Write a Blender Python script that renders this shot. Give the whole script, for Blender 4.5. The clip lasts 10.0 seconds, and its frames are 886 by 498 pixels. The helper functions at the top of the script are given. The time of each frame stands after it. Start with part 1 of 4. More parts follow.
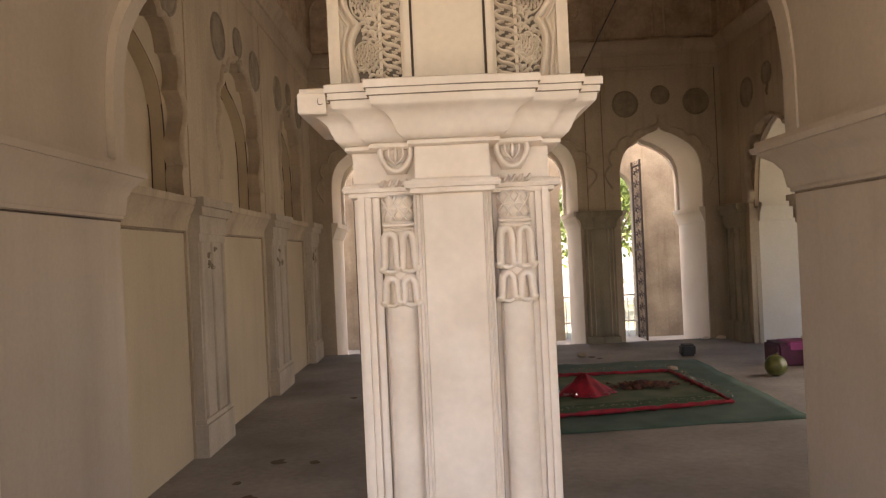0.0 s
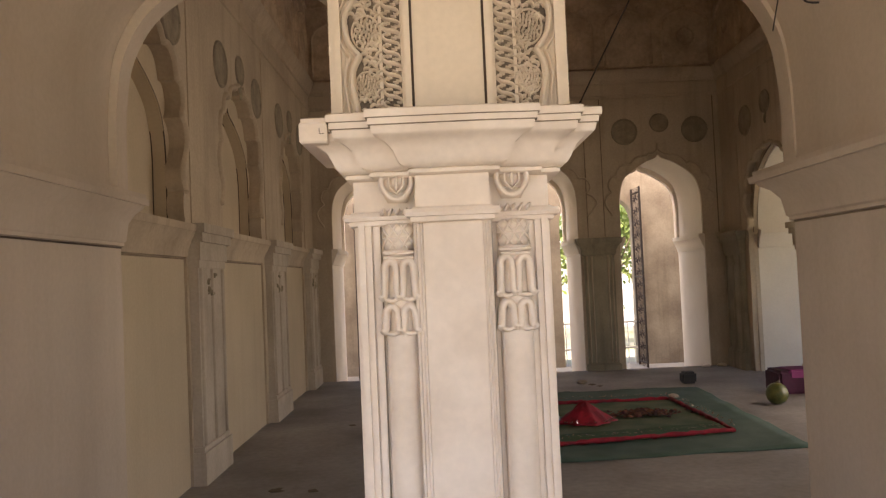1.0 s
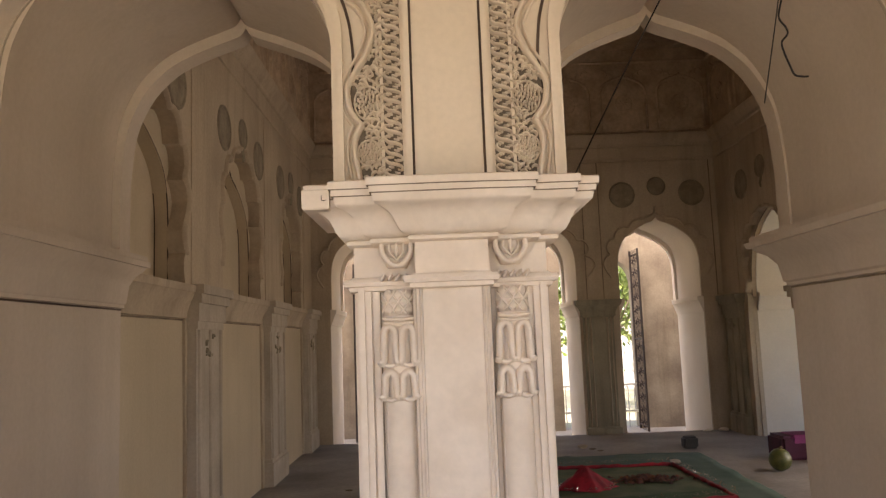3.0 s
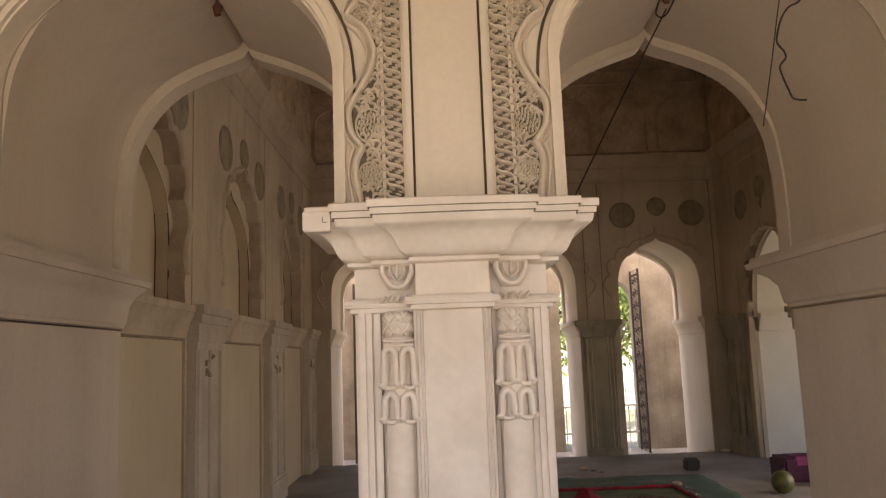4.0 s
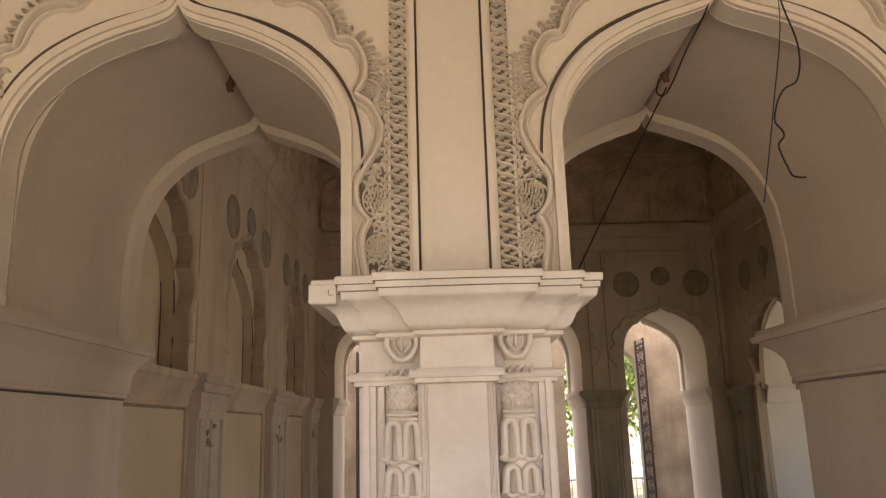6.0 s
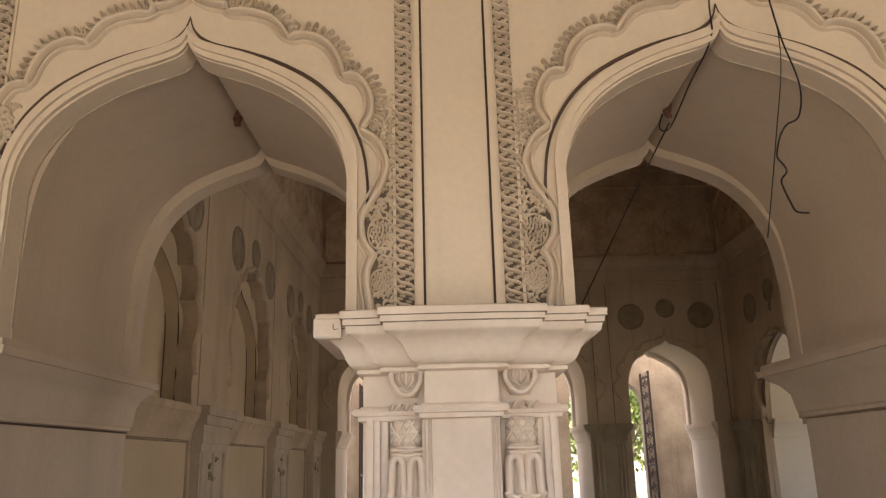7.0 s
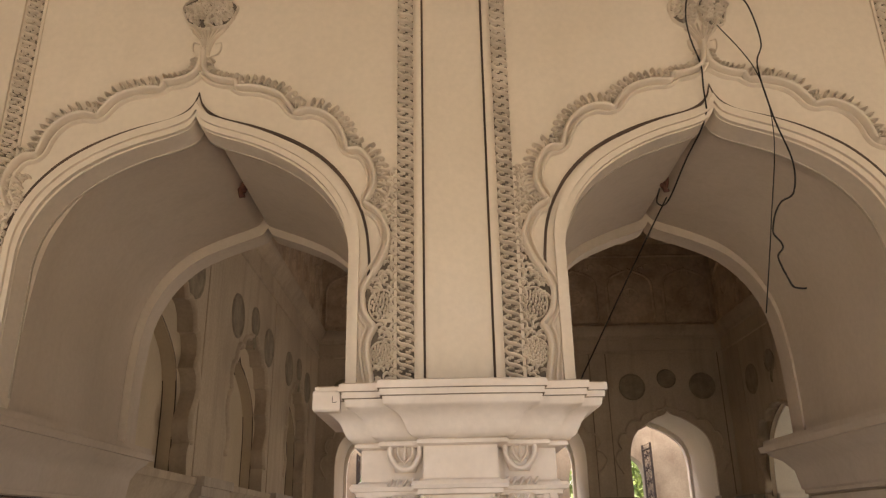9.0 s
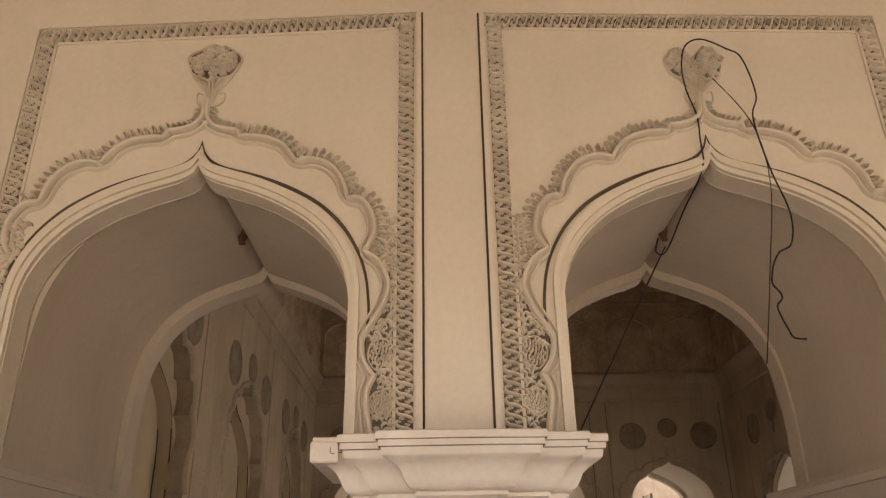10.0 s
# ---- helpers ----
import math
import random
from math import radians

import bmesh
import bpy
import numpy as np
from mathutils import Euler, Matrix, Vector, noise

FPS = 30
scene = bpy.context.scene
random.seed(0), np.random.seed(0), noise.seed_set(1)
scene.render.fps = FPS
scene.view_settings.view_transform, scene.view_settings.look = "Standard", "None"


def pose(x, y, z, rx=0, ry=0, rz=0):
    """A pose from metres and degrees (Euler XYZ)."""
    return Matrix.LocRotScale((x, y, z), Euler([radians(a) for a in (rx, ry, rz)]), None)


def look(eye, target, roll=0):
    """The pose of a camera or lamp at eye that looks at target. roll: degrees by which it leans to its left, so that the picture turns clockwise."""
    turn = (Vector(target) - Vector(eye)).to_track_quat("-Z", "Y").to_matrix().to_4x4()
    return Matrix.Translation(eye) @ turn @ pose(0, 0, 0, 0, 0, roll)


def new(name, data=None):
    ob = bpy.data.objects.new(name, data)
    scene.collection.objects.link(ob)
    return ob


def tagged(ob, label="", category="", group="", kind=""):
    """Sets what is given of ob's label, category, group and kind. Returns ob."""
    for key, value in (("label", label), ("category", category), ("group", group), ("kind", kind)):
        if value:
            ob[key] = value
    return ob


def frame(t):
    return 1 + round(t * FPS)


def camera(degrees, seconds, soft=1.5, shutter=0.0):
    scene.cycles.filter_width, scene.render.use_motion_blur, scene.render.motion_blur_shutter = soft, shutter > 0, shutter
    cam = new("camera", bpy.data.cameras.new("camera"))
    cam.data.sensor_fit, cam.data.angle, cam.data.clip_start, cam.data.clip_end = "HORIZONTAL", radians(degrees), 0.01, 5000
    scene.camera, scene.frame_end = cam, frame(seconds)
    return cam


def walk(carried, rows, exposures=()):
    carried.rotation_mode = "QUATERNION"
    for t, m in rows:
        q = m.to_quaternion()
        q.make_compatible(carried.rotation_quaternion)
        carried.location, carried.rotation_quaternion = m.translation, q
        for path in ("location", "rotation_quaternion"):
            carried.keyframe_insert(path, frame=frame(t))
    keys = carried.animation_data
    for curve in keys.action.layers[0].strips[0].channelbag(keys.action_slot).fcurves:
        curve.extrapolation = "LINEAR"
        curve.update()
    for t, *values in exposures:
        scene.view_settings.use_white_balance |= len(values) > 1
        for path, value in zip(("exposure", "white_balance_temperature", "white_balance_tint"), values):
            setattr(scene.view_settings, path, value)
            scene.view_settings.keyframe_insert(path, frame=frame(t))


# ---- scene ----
from mathutils import geometry

cam = camera(60.0, 10.0, soft=1.3)
# seconds, eye, yaw, pitch, roll: the lens swings up on a bent arm and drifts a hand's width back
PATH = [(0, 0.003, 0.055, 1.549, -0.10, 0.26, 2.61),
        (0.5, 0.002, 0.051, 1.555, -0.11, 1.23, 2.52),
        (1, 0.003, 0.049, 1.558, -0.11, 2.18, 2.46),
        (1.5, 0.001, 0.044, 1.565, -0.14, 3.39, 2.38),
        (2, 0.002, 0.039, 1.570, -0.15, 4.44, 2.32),
        (2.5, 0.002, 0.030, 1.574, -0.17, 5.74, 2.23),
        (4, 0.001, 0.020, 1.585, -0.20, 8.08, 2.07),
        (4.5, -0.001, 0.012, 1.590, 0.00, 9.36, 1.90),
        (5, -0.000, 0.006, 1.595, -0.02, 10.66, 1.80),
        (5.5, 0.000, 0.000, 1.600, -0.04, 11.85, 1.72),
        (7, -0.003, -0.020, 1.613, 0.30, 15.38, 1.42),
        (7.5, -0.004, -0.029, 1.619, 0.34, 16.43, 1.32),
        (8, -0.003, -0.036, 1.624, 0.28, 17.63, 1.20),
        (8.5, -0.004, -0.043, 1.626, 0.21, 19.03, 1.08),
        (9, -0.004, -0.050, 1.629, 0.17, 20.31, 1.01),
        (9.5, -0.007, -0.052, 1.634, 0.08, 22.15, 0.97),
        (10, -0.008, -0.060, 1.637, -0.01, 23.74, 0.83)]
walk(cam, [(t, pose(ex, ey, ez, 90 + p, r, y)) for t, ex, ey, ez, y, p, r in PATH], exposures=[(0.0, 1.62, 6840, 21), (4.0, 1.43, 6780, 21), (7.0, 1.38, 6720, 21), (10.0, 1.36, 6740, 21)])

# ---------------------------------------------------------------- light
world = bpy.data.worlds.new("world")
scene.world = world
world.use_nodes = True
sky = world.node_tree.nodes.new("ShaderNodeTexSky")
sky.sky_type, sky.sun_disc = "NISHITA", False
sky.sun_elevation, sky.sun_rotation = radians(58), radians(200)
background = world.node_tree.nodes["Background"]
background.inputs["Strength"].default_value = 0.15
world.node_tree.links.new(sky.outputs[0], background.inputs["Color"])
sun = new("sun", bpy.data.lights.new("sun", "SUN"))
sun.data.energy, sun.data.angle, sun.data.color = 5.0, radians(0.6), (1.0, 0.93, 0.82)
sun.matrix_world = look((-6, -16, 27), (0, 0, 0))

# area lamps added in two unseen side openings, to brighten the hall
for y in (5.05, 7.72):
    lamp = new("hall_fill", bpy.data.lights.new("hall_fill", "AREA"))
    lamp.data.shape, lamp.data.size, lamp.data.size_y = "RECTANGLE", 1.4, 2.6
    lamp.data.energy, lamp.data.color = 13.5, (1.0, 0.91, 0.79)
    lamp.matrix_world = look((5.2, y, 1.5), (0.0, y + 0.8, 3.0))

# lamp added out of view behind the far arches, to brighten their reveals
lamp = new("yard_fill", bpy.data.lights.new("yard_fill", "AREA"))
lamp.data.shape, lamp.data.size, lamp.data.size_y = "RECTANGLE", 11.0, 0.6
lamp.data.energy, lamp.data.color = 108.0, (1.0, 0.96, 0.90)
lamp.matrix_world = look((1.2, 13.58, 4.7), (1.2, 13.2, 0.0))

# ---------------------------------------------------------------- materials


def surface(name, colour, other=None, rough=0.85, grain=0.25, scale=1.2, bump=0.25, fine=38.0, spread=0.5, metal=0.0, random_tone=0.0, streak=0.0):
    """Two tones mixed by large soft blotches, a fine grain, and relief at two sizes."""
    m = bpy.data.materials.new(name)
    m.use_nodes = True
    n, l = m.node_tree.nodes, m.node_tree.links
    b = n["Principled BSDF"]
    b.inputs["Roughness"].default_value, b.inputs["Metallic"].default_value = rough, metal
    place = n.new("ShaderNodeTexCoord")
    geo = n.new("ShaderNodeNewGeometry")
    big, small = n.new("ShaderNodeTexNoise"), n.new("ShaderNodeTexNoise")
    for t, s, d in ((big, scale, 6.0), (small, fine, 5.0)):
        t.inputs["Scale"].default_value, t.inputs["Detail"].default_value = s, d
        l.new(geo.outputs["Position"], t.inputs["Vector"])
    ramp = n.new("ShaderNodeMapRange")
    ramp.inputs["From Min"].default_value, ramp.inputs["From Max"].default_value = 0.5 - spread * 0.3, 0.5 + spread * 0.3
    l.new(big.outputs["Fac"], ramp.inputs["Value"])
    mix = n.new("ShaderNodeMix")
    mix.data_type = "RGBA"
    mix.inputs["A"].default_value = (*colour, 1)
    mix.inputs["B"].default_value = (*(other or [c * 0.82 for c in colour]), 1)
    l.new(ramp.outputs["Result"], mix.inputs["Factor"])
    last = mix.outputs["Result"]
    if streak:
        stretch = n.new("ShaderNodeVectorMath")
        stretch.operation = "MULTIPLY"
        stretch.inputs[1].default_value = (5.0, 5.0, 0.35)
        runs = n.new("ShaderNodeTexNoise")
        runs.inputs["Scale"].default_value, runs.inputs["Detail"].default_value = 1.6, 7.0
        l.new(geo.outputs["Position"], stretch.inputs[0])
        l.new(stretch.outputs[0], runs.inputs["Vector"])
        reach = n.new("ShaderNodeMapRange")
        reach.inputs["From Min"].default_value, reach.inputs["From Max"].default_value = 0.5, 0.78
        reach.inputs["To Max"].default_value = streak
        l.new(runs.outputs["Fac"], reach.inputs["Value"])
        stain = n.new("ShaderNodeMix")
        stain.data_type = "RGBA"
        stain.inputs["B"].default_value = (colour[0] * 0.4, colour[1] * 0.36, colour[2] * 0.3, 1)
        l.new(reach.outputs["Result"], stain.inputs["Factor"])
        l.new(last, stain.inputs["A"])
        last = stain.outputs["Result"]
    tone = n.new("ShaderNodeMapRange")
    tone.inputs["To Min"].default_value, tone.inputs["To Max"].default_value = 1 - grain, 1 + grain * 0.6
    l.new(small.outputs["Fac"], tone.inputs["Value"])
    times = n.new("ShaderNodeMix")
    times.data_type, times.blend_type = "RGBA", "MULTIPLY"
    times.inputs["Factor"].default_value = 1.0
    l.new(last, times.inputs["A"])
    l.new(tone.outputs["Result"], times.inputs["B"])
    last = times.outputs["Result"]
    if random_tone:
        shift = n.new("ShaderNodeHueSaturation")
        span = n.new("ShaderNodeMapRange")
        span.inputs["To Min"].default_value, span.inputs["To Max"].default_value = 1 - random_tone, 1 + random_tone
        l.new(geo.outputs["Random Per Island"], span.inputs["Value"])
        l.new(span.outputs["Result"], shift.inputs["Value"])
        l.new(last, shift.inputs["Color"])
        last = shift.outputs["Color"]
    l.new(last, b.inputs["Base Color"])
    if bump:
        add = n.new("ShaderNodeMath")
        add.operation = "MULTIPLY_ADD"
        add.inputs[1].default_value = 0.35
        l.new(small.outputs["Fac"], add.inputs[0])
        l.new(big.outputs["Fac"], add.inputs[2])
        rise = n.new("ShaderNodeBump")
        rise.inputs["Strength"].default_value, rise.inputs["Distance"].default_value = bump, 0.02
        l.new(add.outputs[0], rise.inputs["Height"])
        l.new(rise.outputs["Normal"], b.inputs["Normal"])
    return m


PLASTER = surface("cream_plaster", (0.70, 0.585, 0.465), (0.62, 0.515, 0.40), grain=0.09, bump=0.16, scale=1.4, spread=0.8, streak=0.06)
PILLAR = surface("whitewashed_stucco", (0.78, 0.66, 0.55), (0.70, 0.58, 0.47), grain=0.10, bump=0.16, scale=5.0)
STUCCO = surface("carved_stucco", (0.68, 0.565, 0.445), (0.54, 0.44, 0.335), grain=0.14, bump=0.2, scale=9.0)
# ground behind the relief: grime, plus the shade of its gaps painted in
GRIME_SHADE = surface("shaded_grimy_recess", (0.20, 0.15, 0.11), (0.12, 0.09, 0.065), grain=0.3, bump=0.3, scale=14.0)
CRACK = surface("black_joint", (0.10, 0.062, 0.042), (0.055, 0.036, 0.026), grain=0.2, bump=0)
SOFFIT = surface("soffit_plaster", (0.56, 0.46, 0.36), (0.49, 0.395, 0.30), grain=0.10, bump=0.14, scale=1.1, streak=0.12)
OLD = surface("weathered_plaster", (0.55, 0.437, 0.31), (0.43, 0.335, 0.235), grain=0.2, bump=0.3, scale=1.3, streak=0.35)
DUSTY = surface("dusty_grey_plaster", (0.54, 0.455, 0.355), (0.43, 0.355, 0.27), grain=0.18, bump=0.25, scale=2.2, streak=0.35)
PANEL = surface("ochre_panel_plaster", (0.575, 0.462, 0.318), (0.505, 0.405, 0.275), grain=0.1, bump=0.15, scale=1.0, streak=0.1)
PALE = surface("fresh_limewash", (0.79, 0.70, 0.585), (0.73, 0.635, 0.52), grain=0.08, bump=0.12, scale=1.5)
DIRTY = surface("stained_pilaster_plaster", (0.34, 0.285, 0.195), (0.24, 0.20, 0.135), grain=0.25, bump=0.3, scale=2.5, streak=0.7)
STAINED = surface("stained_outer_plaster", (0.44, 0.355, 0.255), (0.25, 0.19, 0.135), grain=0.25, bump=0.3, scale=1.6, streak=0.6)
CEILING = surface("brown_ceiling_stucco", (0.62, 0.47, 0.32), (0.44, 0.32, 0.21), grain=0.35, bump=0.5, scale=3.5, fine=22)
CONCRETE = surface("dusty_concrete", (0.40, 0.36, 0.32), (0.16, 0.142, 0.125), rough=0.75, grain=0.3, bump=0.25, scale=0.9, fine=18, spread=0.75)
PAVING = surface("sunlit_paving", (0.42, 0.37, 0.31), (0.34, 0.30, 0.25), grain=0.2, bump=0.2, scale=0.6)
IRON = surface("rusty_iron", (0.03, 0.022, 0.018), (0.055, 0.03, 0.02), rough=0.7, grain=0.3, bump=0.2, scale=20, metal=0.1)
RUST = surface("red_rust", (0.16, 0.06, 0.035), (0.09, 0.035, 0.025), rough=0.9, grain=0.3, bump=0.3, scale=25)
WIRE = surface("black_cable", (0.016, 0.011, 0.009), rough=0.85, grain=0.1, bump=0)
GREEN = surface("green_cloth", (0.095, 0.135, 0.105), (0.028, 0.07, 0.042), rough=0.95, grain=0.35, bump=0.4, scale=2.6, fine=60, spread=0.9)
MOSS = surface("moss_green_cloth", (0.035, 0.085, 0.02), (0.02, 0.05, 0.014), rough=0.95, grain=0.3, bump=0.3, scale=5.0)
GRASSY = surface("olive_mat", (0.11, 0.12, 0.055), (0.045, 0.08, 0.03), rough=0.95, grain=0.35, bump=0.4, scale=4.0, fine=70)
RED = surface("red_satin", (0.34, 0.006, 0.020), (0.15, 0.004, 0.010), rough=0.75, grain=0.3, bump=0.3, scale=9)
TINSEL = surface("silver_tinsel", (0.75, 0.70, 0.66), rough=0.25, grain=0.2, bump=0, metal=0.9)
PETAL = surface("dark_petals", (0.040, 0.008, 0.016), (0.13, 0.05, 0.016), rough=0.8, grain=0.3, bump=0.2, scale=30, random_tone=0.7)
GOURD = surface("yellow_green_rind", (0.15, 0.135, 0.03), (0.06, 0.075, 0.018), rough=0.4, grain=0.15, bump=0.1, scale=14)
PURPLE = surface("maroon_cloth", (0.085, 0.015, 0.045), (0.05, 0.010, 0.03), rough=0.8, grain=0.2, bump=0.3, scale=6)
PINK = surface("magenta_cloth", (0.30, 0.055, 0.19), rough=0.8, grain=0.2, bump=0.2)
DARK = surface("charcoal_stone", (0.03, 0.03, 0.032), (0.045, 0.045, 0.045), rough=0.7, bump=0.3)
LINE = surface("faded_dark_line", (0.17, 0.12, 0.08), (0.28, 0.21, 0.14), grain=0.2, bump=0, scale=6.0)
MEDAL = surface("sooty_medallion_plaster", (0.36, 0.295, 0.205), (0.25, 0.20, 0.14), grain=0.3, bump=0.35, scale=7.0, streak=0.4)
LEAF = surface("leaves", (0.20, 0.25, 0.05), (0.12, 0.18, 0.03), rough=0.6, grain=0.3, bump=0, random_tone=0.4)
BARK = surface("bark", (0.16, 0.12, 0.08), rough=0.9, bump=0.5, scale=8)
GRASS = surface("dry_ground", (0.50, 0.45, 0.35), (0.36, 0.36, 0.20), bump=0.4, scale=0.5)
MASONRY = surface("pale_masonry", (0.75, 0.72, 0.67), (0.68, 0.64, 0.58), bump=0.1, scale=0.4)

# ---------------------------------------------------------------- building tools


def part(name, bm, material, parent=None, label="", smooth=False):
    """Links a bmesh as one mesh object, under a thing or a part if one is given."""
    me = bpy.data.meshes.new(name)
    bmesh.ops.recalc_face_normals(bm, faces=bm.faces)
    bm.to_mesh(me)
    bm.free()
    me.materials.append(material)
    if smooth:
        me.polygons.foreach_set("use_smooth", [True] * len(me.polygons))
        if smooth != "all":
            me.set_sharp_from_angle(angle=radians(38))
    ob = new(name, me)
    if parent:
        ob.parent = parent
    if label:
        ob["label"] = label
    return ob


def box(bm, x0, x1, y0, y1, z0, z1):
    v = [bm.verts.new(p) for p in ((x0, y0, z0), (x1, y0, z0), (x1, y1, z0), (x0, y1, z0), (x0, y0, z1), (x1, y0, z1), (x1, y1, z1), (x0, y1, z1))]
    for q in ((0, 1, 2, 3), (4, 5, 6, 7), (0, 1, 5, 4), (1, 2, 6, 5), (2, 3, 7, 6), (3, 0, 4, 7)):
        bm.faces.new([v[i] for i in q])


def prism(bm, outline, d0, d1, put):
    """A flat outline (u, v), pulled from depth d0 to d1; put(u, v, d) gives the place."""
    a = [bm.verts.new(put(u, v, d0)) for u, v in outline]
    b = [bm.verts.new(put(u, v, d1)) for u, v in outline]
    n = len(a)
    for i in range(n):
        bm.faces.new((a[i], a[(i + 1) % n], b[(i + 1) % n], b[i]))
    for i, j, k in geometry.tessellate_polygon([[Vector((u, v, 0)) for u, v in outline]]):
        bm.faces.new((a[i], a[j], a[k]))
        bm.faces.new((b[k], b[j], b[i]))


def band(bm, inner, outer, d0, d1, put):
    """A strip between two lines of as many points, pulled from d0 to d1."""
    rows = [[bm.verts.new(put(u, v, d)) for u, v in line] for line, d in ((inner, d0), (outer, d0), (outer, d1), (inner, d1))]
    for i in range(len(inner) - 1):
        for k in range(4):
            r, s = rows[k], rows[(k + 1) % 4]
            bm.faces.new((r[i], r[i + 1], s[i + 1], s[i]))
    for i in (0, -1):
        bm.faces.new([r[i] for r in rows])


def spline(ctrl, steps=6):
    """Smooth line through the points."""
    p = [ctrl[0], *ctrl, ctrl[-1]]
    out = []
    for i in range(1, len(p) - 2):
        for k in range(steps):
            t = k / steps
            out.append(tuple(0.5 * (2 * b + (c - a) * t + (2 * a - 5 * b + 4 * c - d) * t * t + (3 * b - a - 3 * c + d) * t ** 3)
                             for a, b, c, d in zip(p[i - 1], p[i], p[i + 1], p[i + 2])))
    out.append(tuple(ctrl[-1]))
    return out


def stroke(bm, line, width, rise, put, taper=True, base=0.0):
    """A rounded ridge along a flat line (u, v), as a modeller lays stucco; thin at its ends if taper."""
    rows, n = [], len(line)
    for i, (u, v) in enumerate(line):
        a, b = line[max(i - 1, 0)], line[min(i + 1, n - 1)]
        du, dv = b[0] - a[0], b[1] - a[1]
        g = math.hypot(du, dv) or 1.0
        k = 0.35 + 0.65 * math.sin(math.pi * (i + 0.4) / (n - 0.2)) if taper else 1.0
        w, h = width * k / 2, rise * (0.6 + 0.4 * k)
        nu, nv = -dv / g, du / g
        rows.append([bm.verts.new(put(u + nu * s * w, v + nv * s * w, base - h * e)) for s, e in ((-1, -0.15), (-0.62, 0.75), (0, 1), (0.62, 0.75), (1, -0.15))])
    for r, s in zip(rows, rows[1:]):
        for k in range(4):
            bm.faces.new((r[k], r[k + 1], s[k + 1], s[k]))
    bm.faces.new(rows[0])
    bm.faces.new(rows[-1])


def tube(bm, path, radius, n=8):
    """A round rod along a line in space."""
    rings = []
    for i, p in enumerate(path):
        way = (Vector(path[min(i + 1, len(path) - 1)]) - Vector(path[max(i - 1, 0)])).normalized()
        side = way.cross(Vector((0.31, 0.2, 0.93))).normalized()
        up = side.cross(way)
        r = radius[i] if isinstance(radius, (list, tuple)) else radius
        rings.append([bm.verts.new(Vector(p) + r * (math.cos(a) * side + math.sin(a) * up)) for a in (2 * math.pi * k / n for k in range(n))])
    for a, b in zip(rings, rings[1:]):
        for k in range(n):
            bm.faces.new((a[k], a[(k + 1) % n], b[(k + 1) % n], b[k]))
    bm.faces.new(rings[0])
    bm.faces.new(rings[-1])


def stepped(bm, x0, x1, y0, y1, profile):
    """A block whose plan grows by an offset at each height: rows of (z, offset). Its back stays on y1."""
    rings = []
    n = max(2, int((x1 - x0) / 0.03)) if x1 - x0 > 0.1 else 1
    for z, o in profile:
        ring = [(x0 - o, y1, z)]
        for k in range(n + 1):
            x = x0 - o + (x1 - x0 + 2 * o) * k / n
            p = Vector((x * 6.0, y0 * 9.0, z * 14.0))
            ring.append((x + 0.0015 * noise.noise(p), y0 - o + 0.003 * noise.noise(p + Vector((4, 0, 0))), z + 0.0025 * noise.noise(p * 0.7 + Vector((0, 9, 0)))))
        ring.append((x1 + o, y1, z))
        rings.append([bm.verts.new(p) for p in ring])
    for a, b in zip(rings, rings[1:]):
        for k in range(len(a)):
            j = (k + 1) % len(a)
            bm.faces.new((a[k], a[j], b[j], b[k]))
    bm.faces.new(rings[0])
    bm.faces.new(rings[-1])


def moulding(bm, profile, path):
    """A cornice: rows of (z, offset) swept along a plan line; the offset goes to the line's right hand."""
    rows = []
    for i, (x, y) in enumerate(path):
        norms = []
        for a, b in ((i - 1, i), (i, i + 1)):
            if 0 <= a and b < len(path):
                d = Vector((path[b][0] - path[a][0], path[b][1] - path[a][1])).normalized()
                norms.append(Vector((d.y, -d.x)))
        m = norms[0] if len(norms) == 1 else (norms[0] + norms[1]) / (1 + norms[0].dot(norms[1]))
        rows.append([bm.verts.new((x + m.x * o, y + m.y * o, z)) for z, o in profile])
    for r, s in zip(rows, rows[1:]):
        for k in range(len(profile)):
            j = (k + 1) % len(profile)
            bm.faces.new((r[k], r[j], s[j], s[k]))
    bm.faces.new(rows[0])
    bm.faces.new(rows[-1])


def facing(plane):
    """Wall plane that looks towards -y: depth counts into the wall."""
    return lambda u, v, d: (u, plane + d, v)


def facing_east(plane):
    """Wall plane that looks towards +x."""
    return lambda u, v, d: (plane - d, u, v)


def facing_west(plane):
    """Wall plane that looks towards -x."""
    return lambda u, v, d: (plane + d, u, v)


OGEE = [(0, 1), (0.035, 0.972), (0.11, 0.942), (0.31, 0.905), (0.62, 0.812), (0.855, 0.70), (0.965, 0.56), (1, 0.40), (1, 0.2), (1, 0)]
EDGE = [(0, 1), (0.032, 0.967), (0.085, 0.947), (0.17, 0.928), (0.36, 0.893), (0.54, 0.848), (0.71, 0.788), (0.83, 0.724), (0.915, 0.657), (0.972, 0.584), (0.998, 0.507), (1, 0.42), (1, 0)]
TIP = [(0, 1), (0.012, 0.975), (0.030, 0.953), (0.075, 0.924), (0.16, 0.899), (0.32, 0.873), (0.476, 0.840), (0.616, 0.799), (0.741, 0.748), (0.857, 0.674), (0.939, 0.588), (0.977, 0.519), (0.993, 0.457), (1, 0.38), (0.98, 0.287), (0.967, 0.07), (0.967, 0)]
INNER = [(0, 1), (0.035, 0.968), (0.10, 0.949), (0.32, 0.905), (0.53, 0.853), (0.66, 0.803), (0.79, 0.728), (0.895, 0.626), (0.957, 0.522), (0.99, 0.37), (1, 0.235), (1, 0)]
